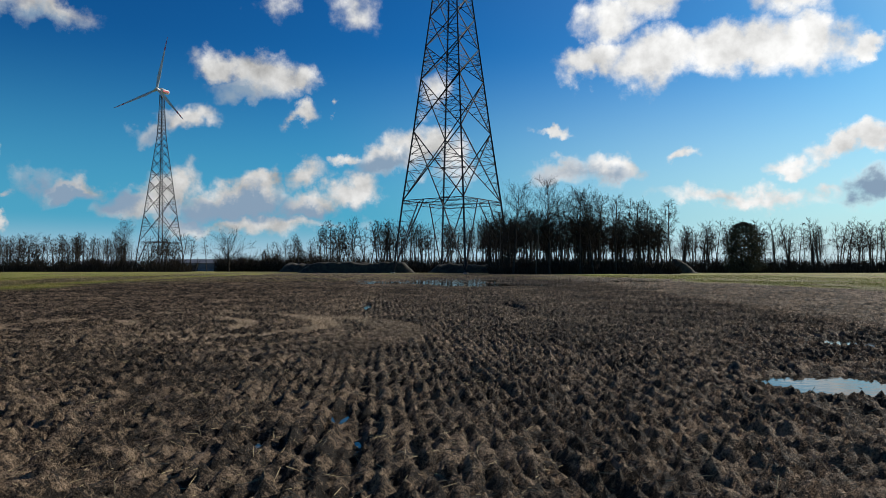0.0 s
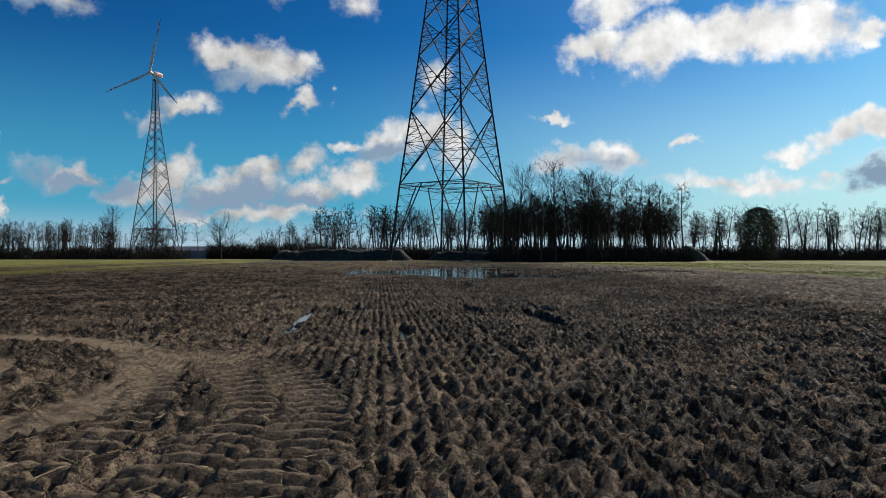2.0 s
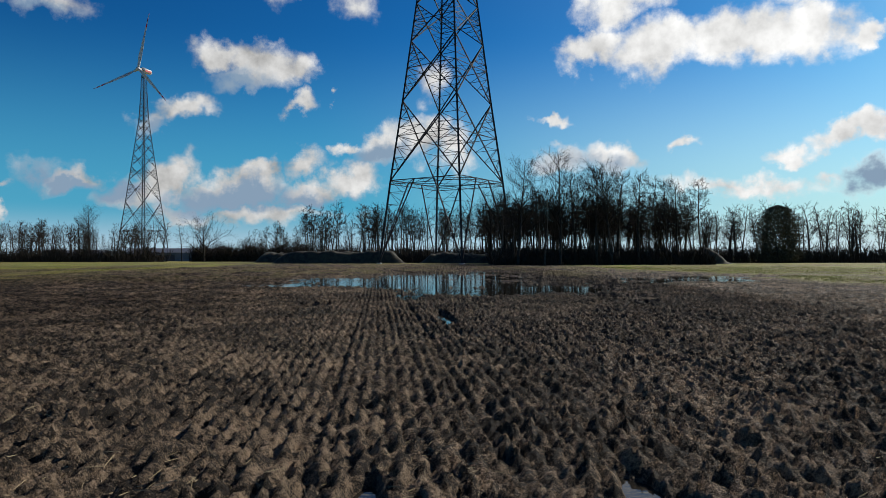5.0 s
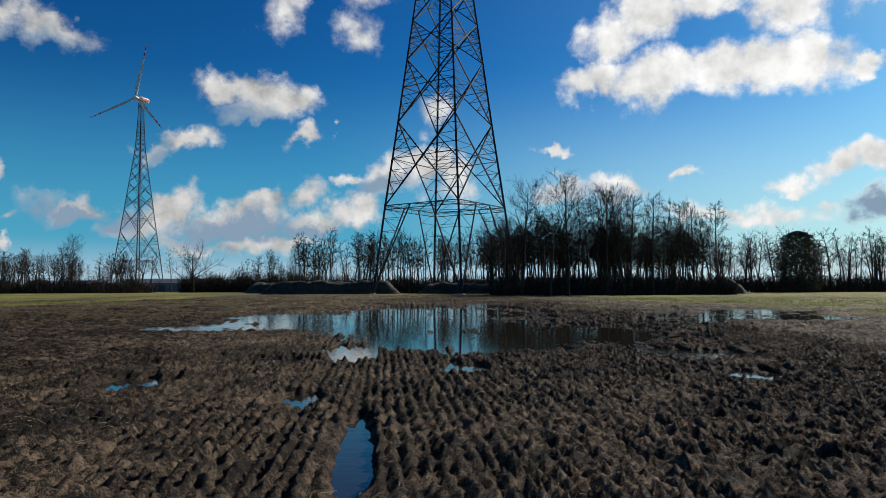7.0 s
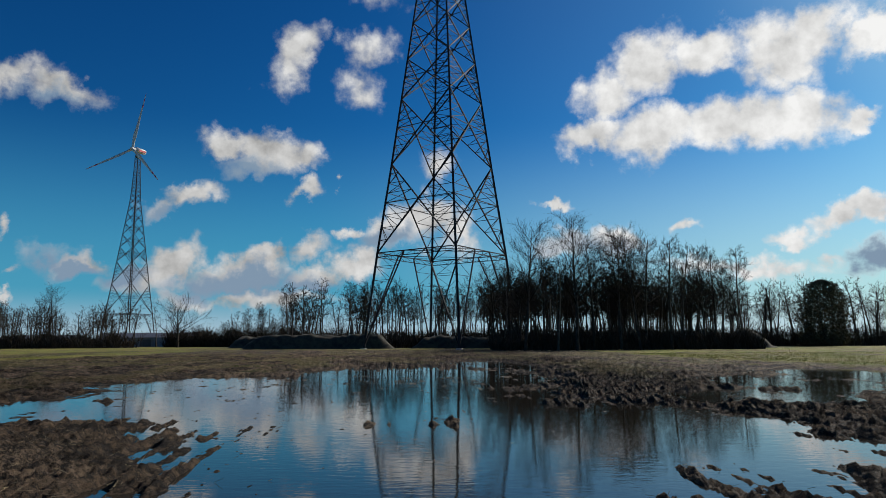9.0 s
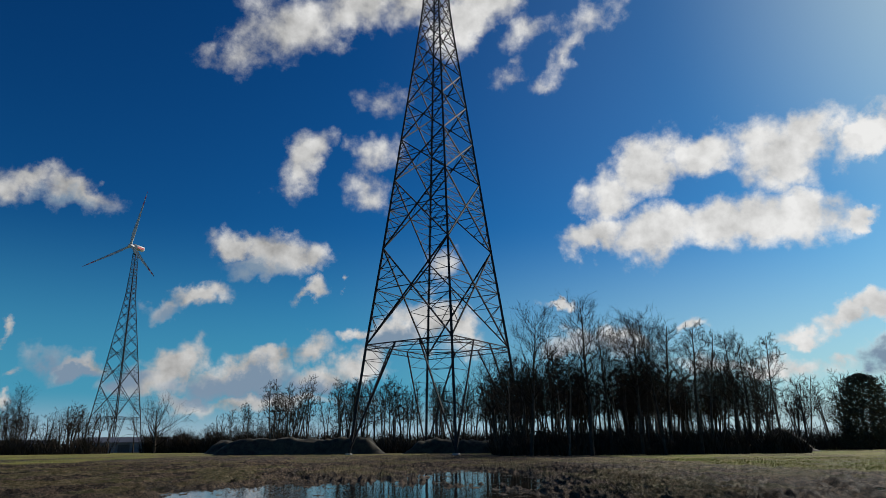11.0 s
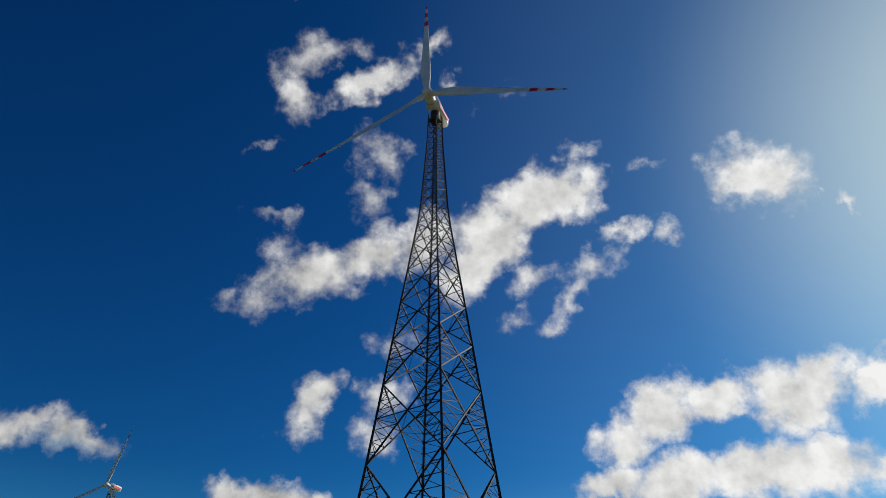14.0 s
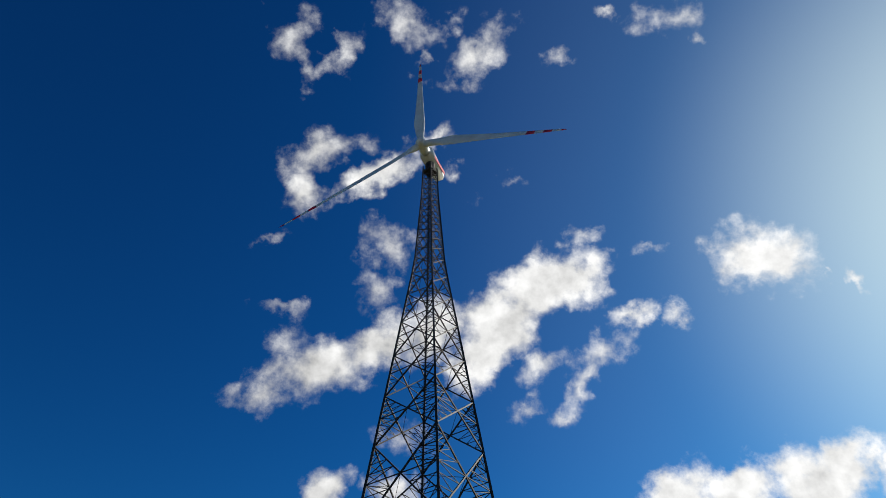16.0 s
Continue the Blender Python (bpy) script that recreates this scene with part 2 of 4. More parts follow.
lumps = wn("ShaderNodeTexNoise", Vector=view, Scale=22.0, Detail=7.0, Roughness=0.58)
body = wn("ShaderNodeMath", props=[("operation", "MULTIPLY_ADD")], i0=lumps.outputs["Fac"], i1=1.25, i2=-0.62)
dense = wn("ShaderNodeMath", props=[("operation", "ADD")], i0=cover, i1=body.outputs[0])
mask = wn("ShaderNodeMapRange", props=[("interpolation_type", "SMOOTHSTEP")], Value=dense.outputs[0])
mask.inputs["From Min"].default_value, mask.inputs["From Max"].default_value = 0.02, 0.66
# light and shade within the clouds: relief towards the sun, grey undersides
aside = wn("ShaderNodeVectorMath", props=[("operation", "ADD")], i0=view, i1=tuple(sun_dir * 0.03))
lumps2 = wn("ShaderNodeTexNoise", Vector=aside.outputs[0], Scale=22.0, Detail=4.0, Roughness=0.55)
relief = wn("ShaderNodeMath", props=[("operation", "SUBTRACT")], i0=lumps.outputs["Fac"], i1=lumps2.outputs["Fac"])
shade_n = wn("ShaderNodeMath", props=[("operation", "ADD")], i0=shaded, i1=body.outputs[0])
under = wn("ShaderNodeMapRange", props=[("interpolation_type", "SMOOTHSTEP")], Value=shade_n.outputs[0])
under.inputs["From Min"].default_value, under.inputs["From Max"].default_value = -0.1, 0.7
sunlit = wn("ShaderNodeMapRange", Value=toward.outputs["Value"])
sunlit.inputs["From Min"].default_value, sunlit.inputs["From Max"].default_value = 0.35, 0.9
sunlit.inputs["To Min"].default_value, sunlit.inputs["To Max"].default_value = 0.52, 0.80
lit = wn("ShaderNodeMath", props=[("operation", "MULTIPLY_ADD")], i0=relief.outputs[0], i1=0.8, i2=sunlit.outputs[0])
lit_c = wn("ShaderNodeMath", props=[("operation", "MINIMUM")], i0=lit.outputs[0], i1=0.95)
white = wn("ShaderNodeVectorMath", props=[("operation", "SCALE")], i0=(0.98, 0.98, 0.97), Scale=lit_c.outputs[0])
tone = wn("ShaderNodeMix", props=[("data_type", "RGBA")], Factor=under.outputs[0])
wt.links.new(white.outputs[0], tone.inputs[6])
tone.inputs[7].default_value = (0.22, 0.31, 0.42, 1)
full = wn("ShaderNodeMix", props=[("data_type", "RGBA")])
wt.links.new(mask.outputs[0], full.inputs[0])
wt.links.new(sky_tone.outputs[2], full.inputs[6])
wt.links.new(tone.outputs[2], full.inputs[7])
mist = wn("ShaderNodeMapRange", props=[("interpolation_type", "SMOOTHSTEP")], Value=parts.outputs["Z"])
mist.inputs["From Min"].default_value, mist.inputs["From Max"].default_value = 0.075, 0.0
mist.inputs["To Max"].default_value = 0.75
misty = wn("ShaderNodeMix", props=[("data_type", "RGBA")])
wt.links.new(mist.outputs[0], misty.inputs[0])
wt.links.new(full.outputs[2], misty.inputs[6])
misty.inputs[7].default_value = (0.50, 0.60, 0.66, 1)
back = wn("ShaderNodeBackground", Color=misty.outputs[2], Strength=1.0)
out = wt.nodes.new("ShaderNodeOutputWorld")
wt.links.new(back.outputs[0], out.inputs[0])


# ---- materials ----
def material(name, dark, light, scale=4.0, rough=0.7, metal=0.0, bump=0.0, bump_scale=30.0, spread=0.0, specular=0.5):
    """A surface whose colour wanders between two tones at two sizes, with fine relief."""
    mat = bpy.data.materials.new(name)
    mat.use_nodes = True
    tr = mat.node_tree
    bsdf = tr.nodes["Principled BSDF"]
    pos = tr.nodes.new("ShaderNodeNewGeometry").outputs["Position"]
    n1 = node_in(tr, "ShaderNodeTexNoise", Vector=pos, Scale=scale, Detail=5.0, Roughness=0.6)
    n2 = node_in(tr, "ShaderNodeTexNoise", Vector=pos, Scale=scale * 9, Detail=3.0, Roughness=0.6)
    both = node_in(tr, "ShaderNodeMath", props=[("operation", "MULTIPLY_ADD")], i0=n2.outputs["Fac"], i1=0.5, i2=-0.25)
    fac = node_in(tr, "ShaderNodeMath", props=[("operation", "ADD")], i0=n1.outputs["Fac"], i1=both.outputs[0])
    ramp = node_in(tr, "ShaderNodeMapRange", Value=fac.outputs[0])
    ramp.inputs["From Min"].default_value, ramp.inputs["From Max"].default_value = 0.32, 0.68
    mix = node_in(tr, "ShaderNodeMix", props=[("data_type", "RGBA")])
    tr.links.new(ramp.outputs[0], mix.inputs[0])
    mix.inputs[6].default_value, mix.inputs[7].default_value = (*dark, 1), (*light, 1)
    colour = mix.outputs[2]
    if spread:
        info = tr.nodes.new("ShaderNodeObjectInfo")
        val = node_in(tr, "ShaderNodeMath", props=[("operation", "MULTIPLY_ADD")], i0=info.outputs["Random"], i1=spread, i2=1 - spread / 2)
        hsv = node_in(tr, "ShaderNodeHueSaturation", Color=colour, Value=val.outputs[0])
        colour = hsv.outputs[0]
    tr.links.new(colour, bsdf.inputs["Base Color"])
    bsdf.inputs["Roughness"].default_value, bsdf.inputs["Metallic"].default_value = rough, metal
    bsdf.inputs["Specular IOR Level"].default_value = specular
    if bump:
        nb = node_in(tr, "ShaderNodeTexNoise", Vector=pos, Scale=bump_scale, Detail=6.0, Roughness=0.65)
        b = node_in(tr, "ShaderNodeBump", Height=nb.outputs["Fac"], Strength=bump, Distance=0.05)
        tr.links.new(b.outputs[0], bsdf.inputs["Normal"])
    return mat


# tower steel: the shade of its backlit sides is put into these tones
M_STEEL = material("backlit_steel", (0.014, 0.012, 0.014), (0.036, 0.031, 0.036), 0.6, 0.65, 0.0, 0.15, 8.0, specular=0.15)
M_STEEL_DARK = material("backlit_steel_dark", (0.010, 0.010, 0.013), (0.03, 0.03, 0.034), 0.8, 0.6, 0.0, 0.1, 8.0, specular=0.2)
M_WHITE = material("white_gelcoat", (0.40, 0.41, 0.42), (0.55, 0.55, 0.55), 0.25, 0.4)
M_RED = material("red_paint", (0.40, 0.012, 0.018), (0.52, 0.02, 0.025), 0.4, 0.4)
M_BARK = material("dark_bark", (0.024, 0.02, 0.017), (0.065, 0.055, 0.045), 1.5, 0.9, 0, 0.6, 6.0, 0.6, 0.08)
M_BARK_PALE = material("pale_bark", (0.035, 0.03, 0.025), (0.10, 0.085, 0.07), 1.5, 0.85, 0, 0.4, 6.0, 0.5, 0.1)
M_TWIG = material("twigs", (0.02, 0.016, 0.013), (0.052, 0.042, 0.033), 0.5, 0.95, spread=0.5, specular=0.05)
M_IVY = material("evergreen_leaves", (0.04, 0.038, 0.026), (0.09, 0.08, 0.05), 0.7, 0.95, specular=0.05)
M_SOIL = material("heaped_soil", (0.014, 0.012, 0.009), (0.05, 0.045, 0.03), 0.6, 0.9, 0, 1.0, 2.5)
M_STRAW = material("straw", (0.13, 0.10, 0.055), (0.36, 0.29, 0.18), 3.0, 0.85, specular=0.15)
M_GRASS = material("grass_blades", (0.11, 0.16, 0.018), (0.28, 0.25, 0.06), 0.4, 0.9, specular=0.08)
M_SHED = material("shed_cladding", (0.10, 0.13, 0.17), (0.17, 0.20, 0.25), 0.1, 0.5)
M_SHED_ROOF = material("shed_roof", (0.05, 0.055, 0.07), (0.09, 0.10, 0.12), 0.1, 0.5)

# open water: dark, smooth, with slight ripples
M_WATER = bpy.data.materials.new("puddle_water")
M_WATER.use_nodes = True
tr = M_WATER.node_tree
wb = tr.nodes["Principled BSDF"]
wb.inputs["Base Color"].default_value = (0.018, 0.016, 0.013, 1)
wb.inputs["Roughness"].default_value, wb.inputs["IOR"].default_value = 0.03, 1.33
wpos = tr.nodes.new("ShaderNodeNewGeometry").outputs["Position"]
wstretch = node_in(tr, "ShaderNodeMapping", Vector=wpos)
wstretch.inputs["Scale"].default_value = (1.0, 2.2, 1.0)
wnz = node_in(tr, "ShaderNodeTexNoise", Vector=wstretch.outputs[0], Scale=3.0, Detail=3.0)
wbump = node_in(tr, "ShaderNodeBump", Height=wnz.outputs["Fac"], Strength=0.12, Distance=0.02)
tr.links.new(wbump.outputs[0], wb.inputs["Normal"])

# wet ploughed mud, with smooth dry wheel tracks and grass by the sheet's own masks
M_FIELD = bpy.data.materials.new("field_soil")
M_FIELD.use_nodes = True
tr = M_FIELD.node_tree
fb = tr.nodes["Principled BSDF"]
fpos = tr.nodes.new("ShaderNodeNewGeometry").outputs["Position"]
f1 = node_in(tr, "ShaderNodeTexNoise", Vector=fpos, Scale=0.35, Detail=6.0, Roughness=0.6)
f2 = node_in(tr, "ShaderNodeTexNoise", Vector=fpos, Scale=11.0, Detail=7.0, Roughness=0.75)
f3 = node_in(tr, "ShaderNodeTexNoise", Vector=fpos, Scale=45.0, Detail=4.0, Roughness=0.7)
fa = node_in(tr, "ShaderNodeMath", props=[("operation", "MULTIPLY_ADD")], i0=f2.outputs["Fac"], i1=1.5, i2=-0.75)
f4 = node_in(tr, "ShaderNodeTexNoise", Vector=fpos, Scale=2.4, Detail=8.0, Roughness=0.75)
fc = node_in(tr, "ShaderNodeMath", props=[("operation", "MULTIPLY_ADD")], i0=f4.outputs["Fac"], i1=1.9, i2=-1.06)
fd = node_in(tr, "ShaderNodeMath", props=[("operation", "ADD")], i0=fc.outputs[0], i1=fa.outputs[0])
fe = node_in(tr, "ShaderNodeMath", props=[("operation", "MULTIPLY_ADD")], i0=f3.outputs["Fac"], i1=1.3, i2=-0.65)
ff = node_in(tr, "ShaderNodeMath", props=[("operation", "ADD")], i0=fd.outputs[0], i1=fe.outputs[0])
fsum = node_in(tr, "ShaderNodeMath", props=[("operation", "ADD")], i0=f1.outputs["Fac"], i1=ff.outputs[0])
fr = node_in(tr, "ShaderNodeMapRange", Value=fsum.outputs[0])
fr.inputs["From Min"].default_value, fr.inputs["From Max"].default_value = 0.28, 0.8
# the bump noises drive this colour too: hollows painted dark as clod shade
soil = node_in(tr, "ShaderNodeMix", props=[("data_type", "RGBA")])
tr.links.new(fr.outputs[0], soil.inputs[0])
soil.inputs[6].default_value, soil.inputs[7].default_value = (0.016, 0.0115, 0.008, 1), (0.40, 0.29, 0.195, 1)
track_a = node_in(tr, "ShaderNodeAttribute", props=[("attribute_name", "track")])
grass_a = node_in(tr, "ShaderNodeAttribute", props=[("attribute_name", "grass")])
soak_shade_a = node_in(tr, "ShaderNodeAttribute", props=[("attribute_name", "soaked")])
# darkens wet soil round the puddles, and paints clod shade over far ground
soak_shade_c = node_in(tr, "ShaderNodeMix", props=[("data_type", "RGBA"), ("blend_type", "MULTIPLY")])
tr.links.new(soak_shade_a.outputs["Fac"], soak_shade_c.inputs[0])
tr.links.new(soil.outputs[2], soak_shade_c.inputs[6])
soak_shade_c.inputs[7].default_value = (0.42, 0.40, 0.38, 1)
tracked = node_in(tr, "ShaderNodeMix", props=[("data_type", "RGBA")])
tr.links.new(track_a.outputs["Fac"], tracked.inputs[0])
tr.links.new(soak_shade_c.outputs[2], tracked.inputs[6])
tracked.inputs[7].default_value = (0.25, 0.185, 0.12, 1)
g1 = node_in(tr, "ShaderNodeTexNoise", Vector=fpos, Scale=0.12, Detail=8.0, Roughness=0.7)
gr = node_in(tr, "ShaderNodeMapRange", Value=g1.outputs["Fac"])
gr.inputs["From Min"].default_value, gr.inputs["From Max"].default_value = 0.38, 0.62
green = node_in(tr, "ShaderNodeMix", props=[("data_type", "RGBA")])
tr.links.new(gr.outputs[0], green.inputs[0])
green.inputs[6].default_value, green.inputs[7].default_value = (0.15, 0.19, 0.018, 1), (0.27, 0.22, 0.06, 1)
ground_c = node_in(tr, "ShaderNodeMix", props=[("data_type", "RGBA")])
tr.links.new(grass_a.outputs["Fac"], ground_c.inputs[0])
tr.links.new(tracked.outputs[2], ground_c.inputs[6])
tr.links.new(green.outputs[2], ground_c.inputs[7])
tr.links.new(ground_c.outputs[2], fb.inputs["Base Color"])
frough = node_in(tr, "ShaderNodeMapRange", Value=f2.outputs["Fac"])
frough.inputs["To Min"].default_value, frough.inputs["To Max"].default_value = 0.6, 1.0
tr.links.new(frough.outputs[0], fb.inputs["Roughness"])
fb.inputs["Specular IOR Level"].default_value = 0.2
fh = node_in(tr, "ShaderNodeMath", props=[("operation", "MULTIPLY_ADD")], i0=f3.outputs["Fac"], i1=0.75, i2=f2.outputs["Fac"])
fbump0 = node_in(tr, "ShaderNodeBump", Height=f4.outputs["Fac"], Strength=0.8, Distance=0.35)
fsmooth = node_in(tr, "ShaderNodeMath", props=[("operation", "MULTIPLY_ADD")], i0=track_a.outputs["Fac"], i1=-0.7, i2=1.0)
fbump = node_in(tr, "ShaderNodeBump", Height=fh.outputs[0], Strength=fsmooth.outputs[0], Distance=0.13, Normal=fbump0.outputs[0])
tr.links.new(fbump.outputs[0], fb.inputs["Normal"])


# ---- mesh helpers ----
def mesh_from(name, verts, faces, mat, smooth=False):
    me = bpy.data.meshes.new(name)
    me.from_pydata(verts, [], faces)
    me.materials.append(mat)
    if smooth:
        me.shade_smooth()
    me.update()
    return me


def place(name, me, parent=None, label=""):
    ob = new(name, me)
    if parent is not None:
        ob.parent = parent
    return tagged(ob, label)


def part(name, bm, mat, parent, label="", smooth=False):
    me = bpy.data.meshes.new(name)
    bm.to_mesh(me)
    bm.free()
    me.materials.append(mat)
    if smooth:
        me.shade_smooth()
    return place(name, me, parent, label)


def tubes(segments, sides=4):
    """Vertices and faces of tapered bars: rows of start, end, radius there."""
    verts, faces = [], []
    ring = [(math.cos(2 * math.pi * (k + 0.5) / sides), math.sin(2 * math.pi * (k + 0.5) / sides)) for k in range(sides)]
    for p, q, r0, r1 in segments:
        p, q = Vector(p), Vector(q)
        d = (q - p).normalized()
        a = d.cross(Vector((0, 0, 1)) if abs(d.z) < 0.95 else Vector((0, 1, 0))).normalized()
        b = d.cross(a)
        n = len(verts)
        for c, s in ring:
            verts.append(p + (a * c + b * s) * r0)
        if r1 == 0:
            verts.append(q)
            faces += [(n + k, n + (k + 1) % sides, n + sides) for k in range(sides)]
            continue
        for c, s in ring:
            verts.append(q + (a * c + b * s) * r1)
        for k in range(sides):
            j = (k + 1) % sides
            faces.append((n + k, n + j, n + sides + j, n + sides + k))
        if sides > 3:
            faces.append(tuple(n + k for k in reversed(range(sides))))
            faces.append(tuple(n + sides + k for k in range(sides)))
    return verts, faces


def bars(name, segments, mat, parent, label="", sides=4):
    return place(name, mesh_from(name, *tubes(segments, sides), mat), parent, label)


# ---- the field: one sheet to the horizon ----
rng = np.random.default_rng(7)
LATTICE = rng.random((512, 512))


def value_noise(x, y):
    xi, yi = np.floor(x).astype(int), np.floor(y).astype(int)
    u, v = x - xi, y - yi
    u, v = u * u * (3 - 2 * u), v * v * (3 - 2 * v)
    a, b = LATTICE[xi % 512, yi % 512], LATTICE[(xi + 1) % 512, yi % 512]
    c, d = LATTICE[xi % 512, (yi + 1) % 512], LATTICE[(xi + 1) % 512, (yi + 1) % 512]
    return (a * (1 - u) + b * u) * (1 - v) + (c * (1 - u) + d * u) * v


def fbm(x, y, octaves=4):
    total, amp, norm = 0, 1.0, 0
    for k in range(octaves):
        total = total + amp * value_noise(x * 2.03 ** k + 17.3 * k, y * 2.03 ** k + 9.1 * k)
        norm, amp = norm + amp, amp * 0.55
    return total / norm


def smoothstep(a, b, v):
    u = np.clip((v - a) / (b - a), 0, 1)
    return u * u * (3 - 2 * u)


def stretch(step, growth, reach):
    out, at = [], 0.0
    while at < reach:
        step *= growth
        at += step
        out.append(at)
    return out


ROW_LEAN = 0.082      # the rows run slightly to the left of straight ahead
ROW_GAP = 0.19
WATER_Z = -0.10


def oval(x, y, cx, cy, rx, ry):
    """1 in the middle of an oval that follows the rows, 0 at its rim, less outside."""
    xs = x + ROW_LEAN * (y - cy)
    return 1 - np.sqrt(((xs - cx) / rx) ** 2 + ((y - cy) / ry) ** 2)


def wheel_track(x, y, cx, cy, rx, ry, width):
    """How deep in the wheel track of a turning tractor, and how far round."""
    r = np.sqrt(((x - cx) / rx) ** 2 + ((y - cy) / ry) ** 2)
    turn = np.arctan2((y - cy) / ry, (x - cx) / rx)
    across = (r - 1) * 0.5 * (rx + ry)
    return smoothstep(width * 0.62, width * 0.40, np.abs(across)), turn, across


def field(x, y):
    """Height of the ground, and where it is a wheel track, grassy, or darkened by wet and for far clods' shade."""
    s = x + ROW_LEAN * y
    wob = (fbm(x * 0.9, y * 0.35, 2) - 0.5) * 0.08 + (fbm(x * 4.0 + 9, y * 3.0, 2) - 0.5) * 0.12
    big = fbm(x * 0.11 + 40, y * 0.07 + 40, 3) - 0.5
    across_row = (s + wob) / ROW_GAP
    ridge = np.floor(across_row)
    rows = (0.5 - 0.5 * np.cos(2 * np.pi * across_row)) ** 0.8
    loose = smoothstep(0.5, -4.0, s - 0.05 * y)
    strength = (1 - 0.6 * loose) * (0.7 + 0.6 * fbm(x * 0.5, y * 0.4, 2))
    # each ridge is broken along its length into clods of its own
    lump = value_noise(ridge * 7.37 + 0.5, y * 4.6 + 3.1 * np.sin(ridge * 1.7)) + 0.5 * value_noise(ridge * 3.11 + 40.5, y * 10.5)
    clods = np.abs(fbm(x * 5.4 + 7, y * 4.6 + 3, 4) - 0.5) * 2
    lumps_f = fbm(x * 9.5 + 70, y * 8.0 + 31, 3)
    crumbs = value_noise(x * 13.5 + 3, y * 12.0 + 11)
    h = strength * rows * (0.03 + 0.095 * lump) - 0.045 + (1 + 0.7 * loose) * (0.12 * (clods - 0.2) + 0.13 * (lumps_f - 0.5) + 0.08 * (crumbs - 0.5)) + 0.08 * big
    # tramlines: deeper ruts along the rows
    for rut in (0.55, 2.45, 4.9, 6.8, 9.3, 11.2, 14.1, 16.0):
        h = h - 0.06 * np.exp(-((s - rut) / 0.16) ** 2) * (0.4 + 1.2 * fbm(x * 0.2 + rut, y * 0.25, 2))
    # wheel tracks of the turning place
    track = np.zeros_like(x)
    for cx, cy, rx, ry, w, tread in ((-9.0, 22.5, 6.3, 6.5, 0.95, 0), (-9.5, 22.5, 4.3, 4.6, 0.7, 0), (-11.0, 23.0, 1.9, 2.2, 0.7, 0),
                                     (-7.0, 20.4, 6.25, 7.2, 0.85, 1), (-7.0, 20.2, 7.1, 7.6, 0.8, 1), (-7.0, 20.2, 5.1, 6.4, 0.75, 1)):
        inside, turn, across = wheel_track(x, y, cx, cy, rx, np.where(y < cy, ry * (0.9 if tread else 0.66), ry), w)
        inside = inside * (smoothstep(27.5, 25.5, y) * smoothstep(14.5, 16.5, y) * smoothstep(cx + 1.5, cx + 3.5, x) if tread else smoothstep(cx - 3.5, cx - 0.5, x))
        inside = inside * (0.75 + 0.25 * smoothstep(0.35, 0.5, fbm(x * 0.9 + 4, y * 0.9, 3)))
        bars_on = smoothstep(-0.1, 0.45, np.sin(turn * (rx + ry) * 0.5 * 2 * np.pi / 0.33 + np.abs(across) * 5.0))
        lugs = 0.14 * bars_on if tread else 0.012 * np.sin(turn * 90)
        h = h * (1 - (0.92 if tread else 0.85) * inside) + inside * ((-0.10 if tread else -0.05) + lugs + 0.03 * (lumps_f - 0.5))
        track = np.maximum(track, inside * (0.1 + 0.5 * bars_on if tread else 0.85))
    # grass verges
    edge = fbm(x * 0.12 + 3, y * 0.05 + 8, 4) - 0.5
    right = smoothstep(-2.5, 2.5, x - 34 + edge * 9) * smoothstep(20, 45, y)
    left = smoothstep(-3, 3, -x - 33 - 0.12 * (y - 60) + edge * 16) * smoothstep(30, 60, y)
    left = left * (1 - 0.75 * smoothstep(8, 0, np.abs(-x - 46 - 0.13 * (y - 60) + edge * 10) - 2))
    far = smoothstep(215, 240, y)
    patchy = smoothstep(0.36, 0.56, fbm(x * 0.2 + 9, y * 0.09 + 2, 4))
    grass = np.clip(np.maximum(np.maximum(right, left) * (0.5 + 0.5 * patchy), far * 0.7 * patchy), 0, 1)
    weeds = 0.22 * smoothstep(70, 115, y) * smoothstep(0.42, 0.6, fbm(x * 0.3 + 1, y * 0.12 + 5, 4))
    grass = np.maximum(grass, weeds)
    h = h * (1 - 0.6 * grass) + grass * (0.05 + 0.06 * fbm(x * 0.8, y * 0.8, 3))
    # puddles: one wide sheet, broken shallows before it, strips in the furrows
    wet = np.full_like(x, -1.0)
    for cx, cy, rx, ry, k in ((1, 88, 10.5, 13, 1.0), (4.5, 103, 9, 17, 0.9), (10.5, 122, 4.5, 15, 0.7), (-5.5, 95, 6.5, 9, 0.9), (-7, 82, 5, 4.5, 0.7), (5.5, 72.5, 5.5, 6, 0.72), (10.5, 77, 5.5, 7.5, 0.75),
                              (26, 94, 8, 9, 1.0), (32.5, 104, 6.5, 8, 1.0), (18, 86, 5, 4, 0.75), (12, 66.8, 1.7, 2.4, 0.5), (-0.2, 64.8, 1.9, 1.2, 0.6), (1.7, 67.2, 1.1, 3.4, 0.55)):
        wet = np.maximum(wet, k * np.clip(1.7 * oval(x, y, cx, cy, rx, ry), -1, 1))
